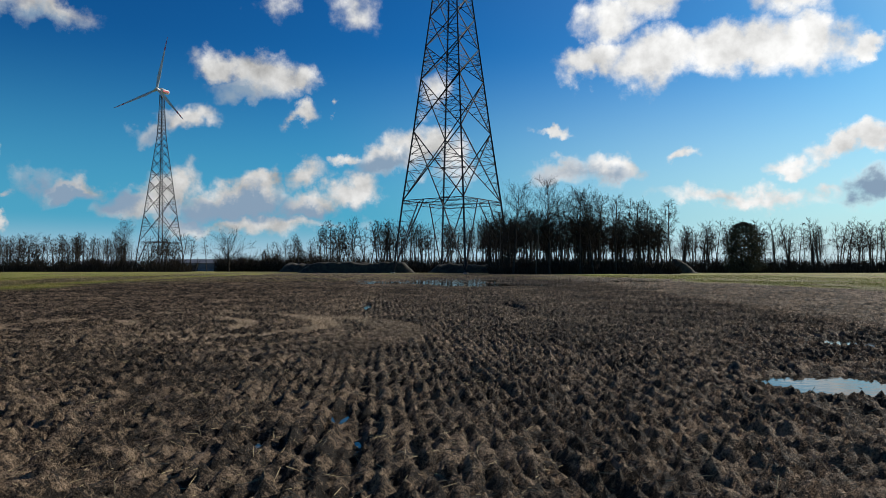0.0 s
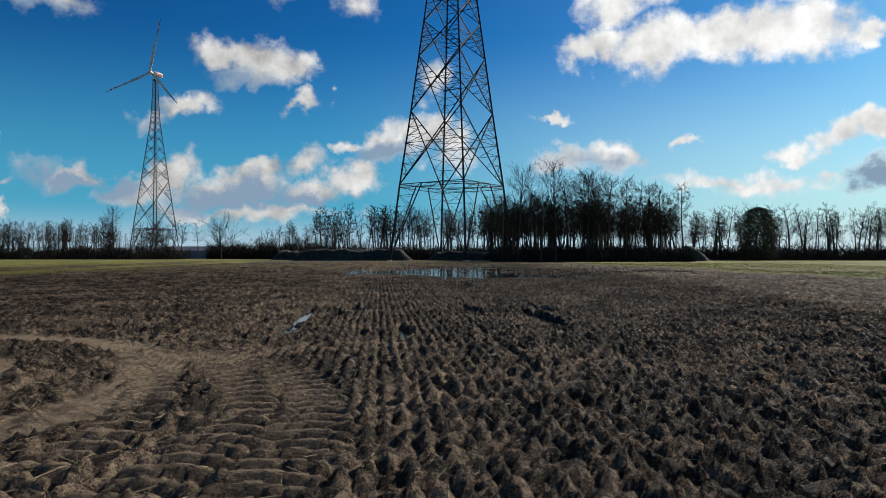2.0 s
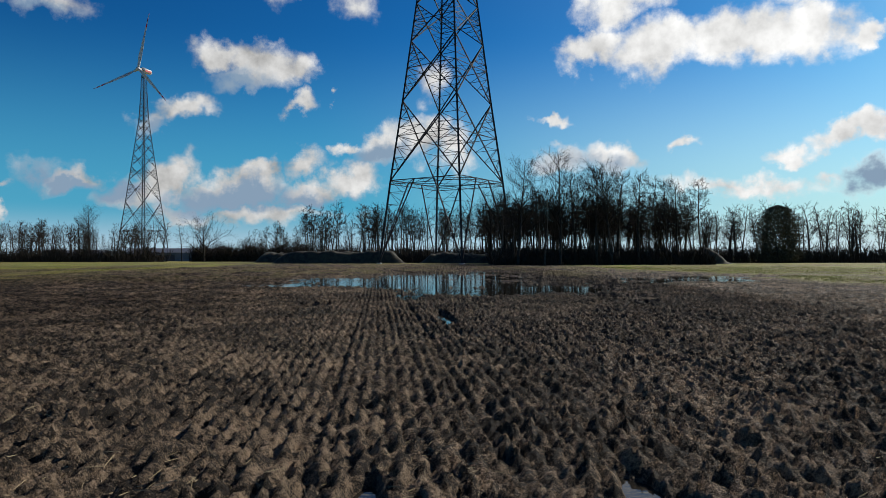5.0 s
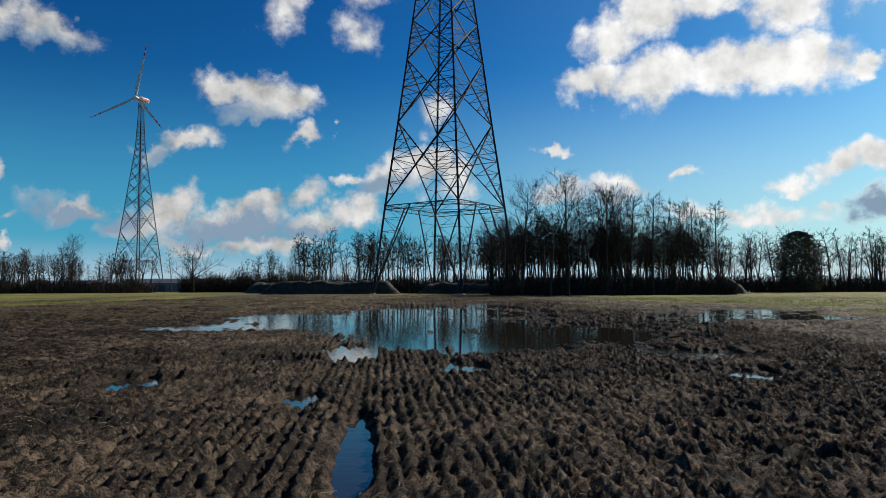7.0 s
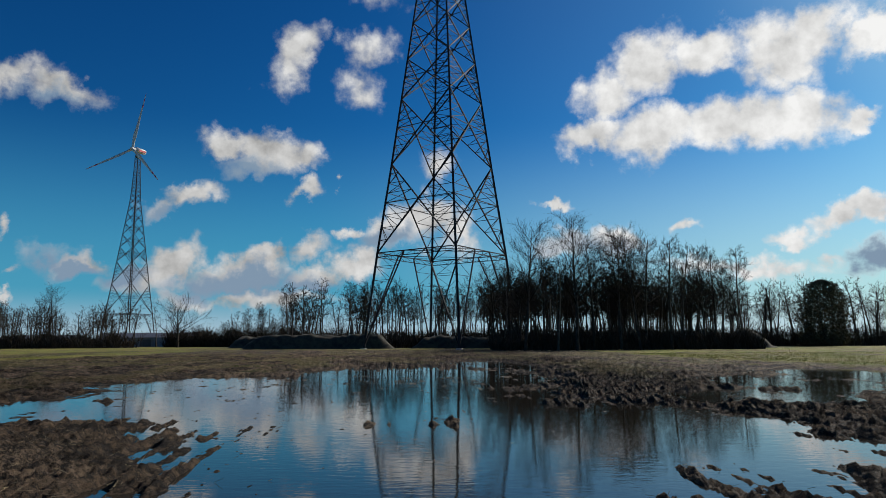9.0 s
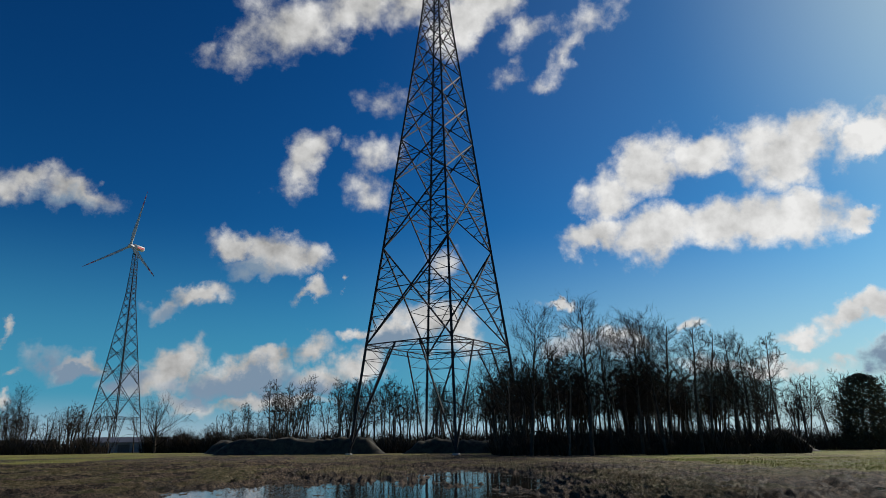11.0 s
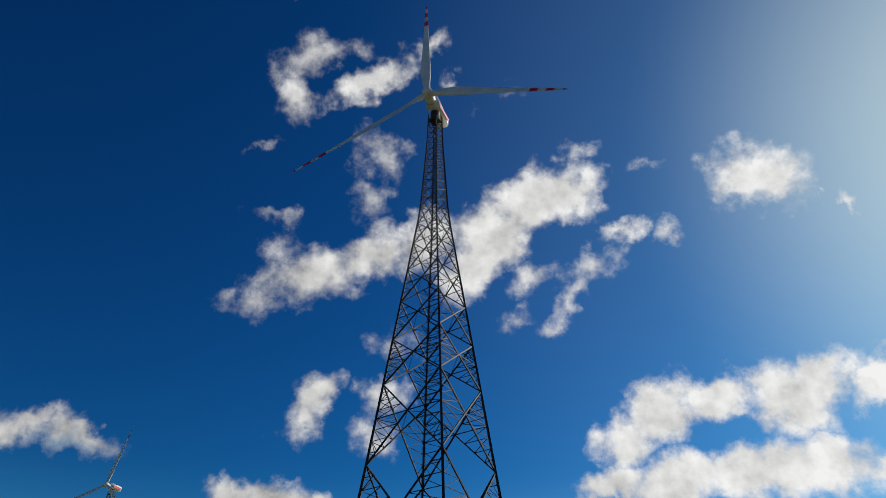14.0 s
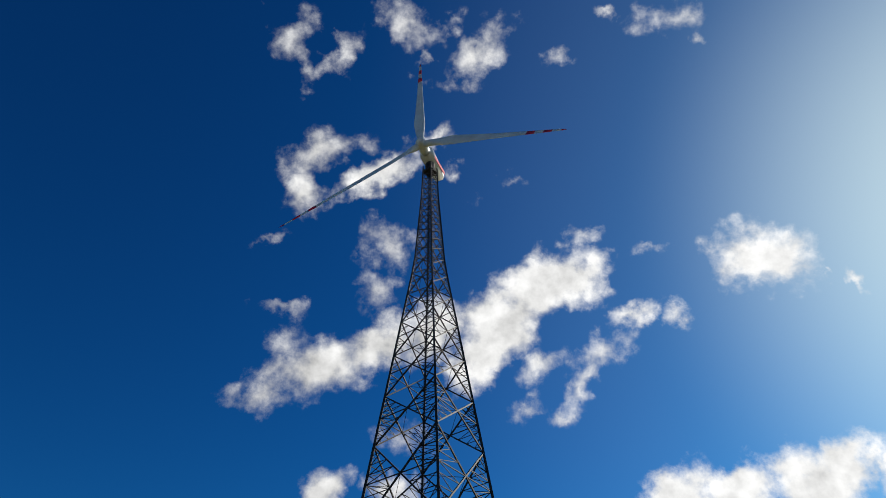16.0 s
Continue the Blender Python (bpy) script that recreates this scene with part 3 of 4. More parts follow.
    for cx, cy, rx, ry, k in ((5.0, 63.2, 0.7, 1.6, 0.6), (1.9, 58.1, 0.4, 1.0, 0.6), (-2.0, 60.4, 0.9, 1.2, 0.6), (11.6, 61.3, 1.0, 1.5, 0.5), (-22.6, 102, 5, 2.5, 0.7), (-3.4, 64.4, 1.3, 0.9, 0.5),
                              (3.3, 54.5, 0.3, 2.6, 0.5), (7.1, 12.2, 1.5, 1.5, 0.5), (10.8, 18.3, 1.3, 1.6, 0.5), (-0.5, 10.0, 0.16, 0.5, 0.9), (-1.25, 8.7, 0.2, 0.35, 0.9)):
        wet = np.maximum(wet, k * np.clip(1.7 * oval(x, y, cx, cy, rx, ry), -1, 1))
    for cx, cy, rx, ry, k in ((0.6, 29.8, 0.15, 1.4, 0.9), (-0.4, 29.6, 0.22, 0.6, 0.8), (-2.3, 30.6, 0.24, 1.4, 0.9), (-3.4, 31.6, 0.3, 1.6, 0.9),
                              (-2.6, 34.4, 0.24, 2.6, 0.9), (-1.8, 34.5, 0.36, 1.7, 0.9), (-1.3, 36.7, 0.45, 1.0, 0.8), (-0.6, 35.5, 0.25, 0.9, 0.8), (2.5, 36.6, 0.26, 1.8, 1.0),
                              (4.4, 33.6, 0.28, 2.8, 1.0), (4.9, 36.5, 0.3, 2.0, 0.9), (-3.0, 28.8, 0.3, 0.7, 0.6)):
        wet = np.maximum(wet, k * np.clip(1.7 * oval(x, y, cx, cy, rx, ry), -1, 1))
    large = smoothstep(40, 62, y)
    ragged = wet + (0.35 + 0.75 * large) * (fbm(x * 0.8 + 5, y * 0.45 + 60, 4) - 0.5) + 0.1 * np.sin(2 * np.pi * s / 0.57 + 6 * fbm(x * 0.3, y * 0.1, 2)) * large
    # past the fine rows the ground stays cloddy
    h = h + smoothstep(62, 95, y) * (0.42 * (fbm(x * 1.3 + 31, y * 0.9 + 12, 3) - 0.5) + 0.24 * (value_noise(x * 2.6 + 5, y * 1.8 + 8) - 0.5)) * (1 - 0.75 * grass)
    deep = smoothstep(-0.15, 0.3, ragged)
    h = h * (1 - 0.66 * deep) - 0.15 * deep
    soaked = smoothstep(-1.0, -0.1, ragged + 0.6 * (fbm(x * 0.35 + 50, y * 0.25, 3) - 0.5)) * (1 - grass) * large
    # far soil is darkened all over in place of the shade between clods
    soaked = np.maximum(soaked, 0.8 * smoothstep(68, 92, y) * (1 - grass))
    grass = grass * (1 - smoothstep(-0.35, 0.0, ragged))
    far_calm = smoothstep(200, 330, np.hypot(x, y))
    return h * (1 - far_calm), track, grass, soaked


# the grid is finest along the middle strip, which leans with the way across the field
side = stretch(0.05, 1.042, 2500)
xs = np.array([-11.0 - v for v in reversed(side)] + list(np.arange(-11.0, 10.0, 0.058)) + [10.0 + v for v in side])
ys = np.array([-v + 3 for v in reversed(stretch(0.12, 1.18, 800))] + list(np.arange(3, 68, 0.07)) + list(np.arange(68, 100, 0.13)) + list(np.arange(100, 165, 0.28)) + [165 + v for v in stretch(0.3, 1.05, 3000)])
gx, gy = np.meshgrid(xs, ys)
gx = gx + 0.7 + 0.1 * np.clip(gy, 0, 80)
gz, gtrack, ggrass, gsoak_shade = field(gx, gy)
nx, ny = len(xs), len(ys)
idx = np.arange(nx * ny).reshape(ny, nx)
quads = np.stack([idx[:-1, :-1], idx[:-1, 1:], idx[1:, 1:], idx[1:, :-1]], -1).reshape(-1, 4)
gm = bpy.data.meshes.new("ground")
gm.vertices.add(nx * ny)
gm.vertices.foreach_set("co", np.stack([gx, gy, gz], -1).astype(np.float32).ravel())
gm.loops.add(quads.size)
gm.loops.foreach_set("vertex_index", quads.astype(np.int32).ravel())
gm.polygons.add(len(quads))
gm.polygons.foreach_set("loop_start", np.arange(0, quads.size, 4, dtype=np.int32))
gm.update(calc_edges=True)
gm.attributes.new("track", "FLOAT", "POINT").data.foreach_set("value", gtrack.astype(np.float32).ravel())
gm.attributes.new("grass", "FLOAT", "POINT").data.foreach_set("value", ggrass.astype(np.float32).ravel())
gm.attributes.new("soaked", "FLOAT", "POINT").data.foreach_set("value", gsoak_shade.astype(np.float32).ravel())
gm.shade_smooth()
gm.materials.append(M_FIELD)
ground = tagged(new("ground", gm), "muddy brown ploughed field with rows, wheel tracks and grass verges", "field", kind="structure")


LAYER = [0]


def puddle(cx, cy, rx, ry, label):
    """A level sheet of water in a hollow of the field."""
    bm = bmesh.new()
    ring = []
    for k in range(40):
        a = 2 * math.pi * k / 40
        yy = ry * math.sin(a)
        ring.append(bm.verts.new((cx + rx * math.cos(a) - ROW_LEAN * yy, cy + yy, WATER_Z - 0.0015 * LAYER[0])))
    bm.faces.new(ring)
    LAYER[0] += 1
    ob = part("water", bm, M_WATER, None)
    tagged(ob, label, "puddle", kind="structure")


puddle(2.5, 94, 21, 47, "wide shallow puddle of still water in the field")
puddle(29, 96, 11, 19, "long puddle beside the grass verge")
puddle(11, 63.5, 6, 8, "broken puddle between wet clods")
puddle(-0.2, 60, 7, 9, "broken puddle between wet furrows")
puddle(-22.6, 102, 7.5, 5, "flat puddle far across the field")
puddle(7.1, 12.2, 2.2, 2.4, "small puddle among wet clods")
puddle(10.8, 18.3, 2.0, 2.6, "small puddle among wet clods")
puddle(-0.8, 9.4, 1.0, 1.6, "small puddle in a furrow")
puddle(-1.3, 32.6, 3.2, 6, "narrow strips of water in the furrows")
puddle(4.0, 34.5, 2.0, 5, "narrow strips of water in the furrows")


# ---- wind turbines on lattice towers ----
def tower_half(z):
    """Distance of a leg from the tower's axis at a height."""
    return float(np.interp(z, (0, 26, 51, 123, 150, 163), (21.6, 18.1, 14.3, 4.05, 2.45, 2.1)))


LEVELS = (26, 51, 70, 82, 93, 103, 112, 119, 125, 129, 132.5, 135.6, 138.4, 141, 143.5, 146, 148.4, 150.7, 153, 155.3, 157.5, 159.6, 161.6)


def leg_at(k, z, turn):
    a = radians(turn + 90 * k)
    return Vector((tower_half(z) * math.cos(a), tower_half(z) * math.sin(a), z))


def along(p, q, f):
    return p + (q - p) * f


def lattice_tower(parent, turn, near):
    thin_struts = []
    for k in range(4):
        segs = []
        zs = (-0.3,) + LEVELS + (163,)
        for z0, z1 in zip(zs, zs[1:]):
            r0, r1 = (0.44 - 0.0012 * z0, 0.44 - 0.0012 * z1)
            segs.append((leg_at(k, max(z0, 0), turn) if z0 > 0 else leg_at(k, 0, turn) - Vector((0, 0, 0.3)), leg_at(k, z1, turn), r0, r1))
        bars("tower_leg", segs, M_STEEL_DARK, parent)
        foot = leg_at(k, 0, turn)
        bm = bmesh.new()
        bmesh.ops.create_cone(bm, cap_ends=True, segments=16, radius1=1.1, radius2=0.8, depth=1.6, matrix=Matrix.Translation(foot + Vector((0, 0, -0.45))))
        part("foundation", bm, M_CONCRETE, parent, "grey concrete footing")
    for k in range(4):
        # portal at the foot of this face
        a0, b0 = leg_at(k, 0.8, turn), leg_at(k + 1, 0.8, turn)
        a1, b1 = leg_at(k, 26, turn), leg_at(k + 1, 26, turn)
        for foot, near, other in ((a0, a1, b1), (b0, b1, a1)):
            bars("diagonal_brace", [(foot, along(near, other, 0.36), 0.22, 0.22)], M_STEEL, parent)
            top = along(near, other, 0.36)
            segs = []
            for f in (0.3, 0.5, 0.7, 0.85):
                on_leg, on_brace = along(foot, near, f), along(foot, top, f)
                segs.append((on_leg, on_brace, 0.075, 0.075))
                segs.append((along(foot, near, min(1.0, f + 0.16)), on_brace, 0.06, 0.06))
            thin_struts += segs
        bars("horizontal_brace", [(a1, b1, 0.17, 0.17)], M_STEEL, parent)
        a2, b2 = leg_at(k, 24.8, turn), leg_at(k + 1, 24.8, turn)
        bars("horizontal_brace", [(along(a2, b2, 0.30), along(a2, b2, 0.70), 0.14, 0.14)], M_STEEL, parent)
        # the portal's ring: lower rail, struts between the rails, and ties across the corner
        bars("horizontal_brace", [(a2, b2, 0.13, 0.13)], M_STEEL, parent)
        segs = []
        for f in (0.12, 0.24, 0.36, 0.5, 0.64, 0.76, 0.88):
            segs.append((along(a1, b1, f), along(a2, b2, f), 0.07, 0.07))
            segs.append((along(a1, b1, f), along(a2, b2, f - 0.12), 0.06, 0.06))
        thin_struts += segs
        c1 = leg_at(k + 2, 26, turn)
        for f in (0.36, 0.64):
            bars("plan_brace", [(along(b1, a1, f), along(b1, c1, f), 0.11, 0.11)], M_STEEL, parent)
        for n, (z0, z1) in enumerate(zip(LEVELS, LEVELS[1:])):
            p, q, r, s = leg_at(k, z0, turn), leg_at(k + 1, z0, turn), leg_at(k, z1, turn), leg_at(k + 1, z1, turn)
            thick = max(0.10, 0.225 - 0.011 * n)
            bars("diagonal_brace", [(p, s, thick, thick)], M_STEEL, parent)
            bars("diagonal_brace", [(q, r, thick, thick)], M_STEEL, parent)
            w0, w1 = (q - p).length, (s - r).length
            f = w0 / (w0 + w1)
            cross = along(p, s, f)
            thin = max(0.06, 0.135 - 0.006 * n)
            ha, hb = leg_at(k, cross.z, turn), leg_at(k + 1, cross.z, turn)
            if n < 16:
                bars("horizontal_brace", [(ha, hb, thin, thin)], M_STEEL, parent)
                segs = []
                fine = (0.25, 0.5, 0.75) if n < 3 else (0.5,)
                for g in fine:
                    # struts from the legs to the diagonals, below and above the crossing
                    for low, side, high in ((p, ha, r), (q, hb, s)):
                        on = along(low, cross, g)
                        segs.append((along(low, side, g), on, thin * 0.75, thin * 0.75))
                        segs.append((along(low, side, min(1, g + 0.28)), on, thin * 0.7, thin * 0.7))
                        up = along(cross, high, g)
                        segs.append((along(side, high, g), up, thin * 0.75, thin * 0.75))
                        segs.append((along(side, high, max(0, g - 0.28)), up, thin * 0.7, thin * 0.7))
                thin_struts += segs
    # the lowest thin struts singly, the countless upper ones together
    thin_struts.sort(key=lambda s: s[0].z)
    single = thin_struts[:300] if near else []
    for s in single:
        bars("strut", [s], M_STEEL, parent)
    tagged(bars("upper_bracing", thin_struts[len(single):], M_STEEL, parent, sides=3), "thin upper lattice struts", kind="stuff")
    # belts between neighbouring faces at the crossings
    for n, (z0, z1) in enumerate(zip(LEVELS[:8], LEVELS[1:9])):
        zc = z0 + (z1 - z0) * 0.54
        mids = [along(leg_at(k, zc, turn), leg_at(k + 1, zc, turn), 0.5) for k in range(4)]
        for k in range(4):
            bars("plan_brace", [(mids[k], mids[(k + 1) % 4], 0.06, 0.06)], M_STEEL, parent)
    # ladder with rungs on one leg, and the cable run up the middle
    segs = []
    for z in np.arange(3, 160, 1.1):
        p = leg_at(1, z, turn)
        side = Vector((math.cos(radians(turn)), math.sin(radians(turn)), 0)) * (0.42 if z < 120 else 0.3)
        segs.append((p - side, p + side, 0.035, 0.035))
    for sgn in (-1, 1):
        side = Vector((math.cos(radians(turn)), math.sin(radians(turn)), 0)) * 0.38 * sgn
        segs.append((leg_at(1, 3, turn) + side, leg_at(1, 123, turn) + side, 0.03, 0.03))
    bars("ladder", segs, M_STEEL_DARK, parent)
    # platform under the machine
    bm = bmesh.new()
    bmesh.ops.create_cone(bm, cap_ends=True, segments=4, radius1=2.35, radius2=2.35, depth=0.4,
                          matrix=Matrix.Translation((0, 0, 160.8)) @ Matrix.Rotation(radians(turn), 4, "Z"))
    part("platform", bm, M_STEEL_DARK, parent, "dark steel service platform")
    bars("yaw_tower", [((0, 0, 161.6), (0, 0, 164.3), 1.45, 1.45)], M_STEEL_DARK, parent, sides=16)


def blade_section(f, length):
    """Chord, thickness and twist at the fraction f of a blade."""
    chord = float(np.interp(f, (0, 0.04, 0.2, 0.5, 0.85, 0.97, 1), (2.1, 2.1, 3.5, 2.3, 1.15, 0.7, 0.1)))
    thick = float(np.interp(f, (0, 0.04, 0.2, 0.5, 1), (2.1, 2.0, 0.85, 0.42, 0.06)))
    twist = float(np.interp(f, (0, 0.2, 0.5, 1), (18, 14, 6, 1)))
    return chord, thick, twist


def blade_mesh(name, f0, f1, length, mat, swell=0.0):
    rings, count = [], 14
    verts, faces = [], []
    steps = max(3, int(26 * (f1 - f0)))
    for j in range(steps + 1):
        f = f0 + (f1 - f0) * j / steps
        chord, thick, twist = blade_section(f, length)
        c, s = math.cos(radians(twist)), math.sin(radians(twist))
        for k in range(count):
            a = 2 * math.pi * k / count
            u = (0.5 * math.cos(a) - (0.18 if f > 0.06 else 0.18 * f / 0.06)) * chord
            v = 0.5 * math.sin(a) * thick * (1 if f < 0.06 else (0.55 + 0.45 * math.cos(a)))
            u, v = u * (1 + swell), v * (1 + swell) + (swell * 0.3 * math.copysign(1, v) if v else 0)
            verts.append((u * c - v * s, u * s + v * c - 3.4 * f, 1.2 + f * length))
    for j in range(steps):
        for k in range(count):
            n = (k + 1) % count
            faces.append((j * count + k, j * count + n, (j + 1) * count + n, (j + 1) * count + k))
    faces.append(tuple(reversed(range(count))))
    faces.append(tuple(steps * count + k for k in range(count)))
    return mesh_from(name, verts, faces, mat, True)


def wind_turbine(x, y, turn, yaw, phases, label):
    """A three-bladed machine on a tall lattice tower; yaw: where the rotor faces, from -y towards +x."""
    root = tagged(new("wind_turbine"), label, "wind turbine", "lattice tower turbines")
    root.location = (x, y, 0)
    lattice_tower(root, turn, y < 400)
    face = pose(0, 0, 166.3, 0, 0, yaw)      # local -y is the way the rotor faces
    # machine house: chamfered box, longer behind the tower
    bm = bmesh.new()
    bmesh.ops.create_cube(bm, size=1, matrix=Matrix.Translation((0, 2.2, 0.4)) @ Matrix.Diagonal((3.9, 11.5, 4.1, 1)))
    for v in bm.verts:
        if v.co.y > 5:
            v.co.x *= 0.82
            v.co.z = v.co.z * 0.85 + 0.15
    bmesh.ops.bevel(bm, geom=list(bm.edges), offset=0.45, segments=3, affect="EDGES")
    nacelle = part("nacelle", bm, M_WHITE, root, "white machine house with a red stripe", True)
    nacelle.matrix_basis = face
    for sx in (-1, 1):
        bm = bmesh.new()
        bmesh.ops.create_cube(bm, size=1, matrix=Matrix.Translation((sx * 1.90, 2.0, 0.3)) @ Matrix.Rotation(radians(-sx * 2.6), 4, "Z") @ Matrix.Diagonal((0.16, 9.2, 1.5, 1)))
        part("stripe", bm, M_RED, nacelle, "red painted side stripe")
    bars("mast", [((0.8, 6.5, 2.2), (0.8, 6.5, 4.6), 0.05, 0.05), ((-0.8, 6.5, 2.2), (-0.8, 6.5, 4.0), 0.05, 0.05)], M_STEEL_DARK, nacelle)
    tilt = face @ pose(0, -6.6, 0.3, -6, 0, 0)
    bm = bmesh.new()
    bmesh.ops.create_uvsphere(bm, u_segments=20, v_segments=12, radius=1.75, matrix=Matrix.Diagonal((1, 1.25, 1, 1)))
    bmesh.ops.create_cone(bm, cap_ends=True, segments=20, radius1=1.55, radius2=1.6, depth=3.4, matrix=Matrix.Translation((0, 1.7, 0)) @ Matrix.Rotation(radians(90), 4, "X"))
    hub = part("rotor_hub", bm, M_WHITE, root, "", True)
    hub.matrix_basis = tilt
    for ph in phases:
        b = place("blade", BLADE_MESH, root, "white rotor blade with red bands at the tip")
        b.matrix_basis = tilt @ pose(0, 0, 0, 0, ph, 0)
        for me in BAND_MESHES:
            place("red_band", me, b)
    return root


M_CONCRETE = material("concrete", (0.25, 0.24, 0.22), (0.40, 0.39, 0.36), 1.2, 0.85, 0, 0.3, 12.0)
BLADE_MESH = blade_mesh("blade", 0.0, 1.0, 47.8, M_WHITE)
BAND_MESHES = [blade_mesh("red_band", f0, f1, 47.8, M_RED, 0.03) for f0, f1 in ((0.745, 0.80), (0.855, 0.91), (0.965, 1.0))]
wind_turbine(7.2, 247, 10, -20, (-2, 118, 238), "tall dark lattice wind turbine with white red-tipped blades before a wood")
wind_turbine(-252.5, 632, 27, -21, (12, 132, 252), "distant grey lattice wind turbine standing behind bare trees")


# ---- bare trees ----
def grow(seed, height, lean, spread, first, limbs, twigs, trunk_r, upright, fine=0.028):
    """Segments of a trunk and of its crown: limbs, branches and twigs."""
    rnd = random.Random(seed)
    trunk, crown = [], []
    pts, p = [], Vector((0, 0, -0.2))
    d = Vector((rnd.uniform(-lean, lean), rnd.uniform(-lean, lean), 1)).normalized()
    n = 9
    for i in range(n + 1):
        pts.append((p.copy(), trunk_r * (1 - i / (n + 0.6)) ** 0.9 + 0.02))
        d = (d + Vector((rnd.uniform(-1, 1), rnd.uniform(-1, 1), 0.25)) * 0.06).normalized()
        p = p + d * height / n
    for (a, ra), (b, rb) in zip(pts, pts[1:]):
        trunk.append((a, b, ra, rb))

    def shoot(p, d, length, r, level):
        steps = (4, 3) if fine < 0.05 else (3, 2)
        for i in range(steps[level]):
            d = (d + Vector((rnd.uniform(-1, 1), rnd.uniform(-1, 1), rnd.uniform(-0.5, 0.9) * upright)) * (0.2 + 0.06 * level)).normalized()
            q = p + d * length / steps[level]
            r0, r1 = r * (1 - i / (steps[level] + 0.8)), r * (1 - (i + 1) / (steps[level] + 0.8))
            crown.append((p, q, max(r0, fine), max(r1, fine * 0.6)))
            p = q
            for _ in range(twigs[level]):
                az = rnd.uniform(0, 2 * math.pi)
                side = d.cross(Vector((math.cos(az), math.sin(az), 0.3))).normalized()
                out = (d * rnd.uniform(0.4, 1.0) + side * rnd.uniform(0.5, 1.1) + Vector((0, 0, 0.2 * upright))).normalized()
                if level == 0:
                    shoot(p, out, length * rnd.uniform(0.3, 0.55), max(r1 * 0.55, 0.02), 1)
                else:
                    crown.append((p, p + out * length * rnd.uniform(0.4, 0.9), fine * 0.55, 0))

    for j in range(limbs):
        f = first + (0.97 - first) * (j + rnd.random()) / limbs
        i = min(int(f * n), n - 1)
        a, b = pts[i][0], pts[i + 1][0]
        at = a + (b - a) * (f * n - i)
        az = j * 2.4 + rnd.uniform(-0.5, 0.5)
        rise = rnd.uniform(0.25, 0.9) * upright
        out = Vector((math.cos(az), math.sin(az), rise)).normalized()
        reach = spread * height * (1 - 0.62 * max(0, (f - first) / (1 - first))) * rnd.uniform(0.7, 1.2)
        shoot(at, out, reach, max(0.035, pts[i][1] * 0.5), 0)
    return trunk, crown


def tree(name, label, group, mat, **how):
    root = tagged(new(name), label, "tree", group)
    trunk, crown = grow(**how)
    bars("trunk", trunk, mat, root, sides=6)
    bars("crown", crown, M_TWIG, root, sides=3)
    return root


WOOD = "trees of the bare wood"
kinds = [
    tree("bare_tree", "tall slender leafless tree with a dark trunk", WOOD, M_BARK, seed=1, height=22, lean=0.05, spread=0.21, first=0.46, limbs=30, twigs=(2, 3), trunk_r=0.30, upright=1.0),
    tree("bare_tree", "tall leafless tree with a dense twiggy crown", WOOD, M_BARK, seed=2, height=23, lean=0.06, spread=0.29, first=0.40, limbs=28, twigs=(2, 3), trunk_r=0.34, upright=1.1),
    tree("bare_tree", "slim leafless tree with a pale trunk", WOOD, M_BARK_PALE, seed=3, height=20, lean=0.07, spread=0.18, first=0.52, limbs=24, twigs=(2, 3), trunk_r=0.24, upright=0.9),
    tree("bare_tree", "leafless tree with rising forked limbs", WOOD, M_BARK, seed=4, height=24, lean=0.08, spread=0.34, first=0.34, limbs=24, twigs=(2, 3), trunk_r=0.34, upright=1.5),
    tree("bare_tree", "thin crooked leafless tree", WOOD, M_BARK, seed=5, height=17, lean=0.14, spread=0.20, first=0.45, limbs=22, twigs=(2, 3), trunk_r=0.22, upright=0.8),
    tree("bare_tree", "leafless tree with drooping fine twigs", WOOD, M_BARK_PALE, seed=6, height=21, lean=0.05, spread=0.22, first=0.42, limbs=26, twigs=(2, 3), trunk_r=0.28, upright=0.6),
]
kinds += [
    tree("bare_tree", "slender leafless tree in a distant belt", WOOD, M_BARK, seed=7, height=20, lean=0.05, spread=0.2, first=0.3, limbs=18, twigs=(2, 2), trunk_r=0.3, upright=1.0, fine=0.052),
    tree("bare_tree", "broad leafless tree in a distant belt", WOOD, M_BARK, seed=8, height=18, lean=0.08, spread=0.3, first=0.25, limbs=17, twigs=(2, 2), trunk_r=0.34, upright=1.3, fine=0.052),
    tree("bare_tree", "thin leafless tree in a distant belt", WOOD, M_BARK, seed=9, height=19, lean=0.07, spread=0.16, first=0.4, limbs=16, twigs=(2, 2), trunk_r=0.22, upright=0.9, fine=0.052),
]
far_stems, far_twigs = [], []
FAR_FORMS = [grow(40 + k, 20, 0.06, (0.2, 0.26, 0.15)[k % 3], 0.42, 15, (2, 1), 0.26, 1.2, 0.05) for k in range(6)]


def distant(x, y, tall):
    """One more tree of the uncounted far woods."""
    trunk, crown = trnd.choice(FAR_FORMS)
    a, s = trnd.uniform(0, 6.283), tall / 20
    m = Matrix.Translation((x, y, 0)) @ Matrix.Rotation(a, 4, "Z") @ Matrix.Scale(s, 4)
    for store, segs in ((far_stems, trunk), (far_twigs, crown)):
        for p, q, r0, r1 in segs:
            store.append((m @ p, m @ q, r0 * s, r1 * s))


used = set()
trnd = random.Random(11)


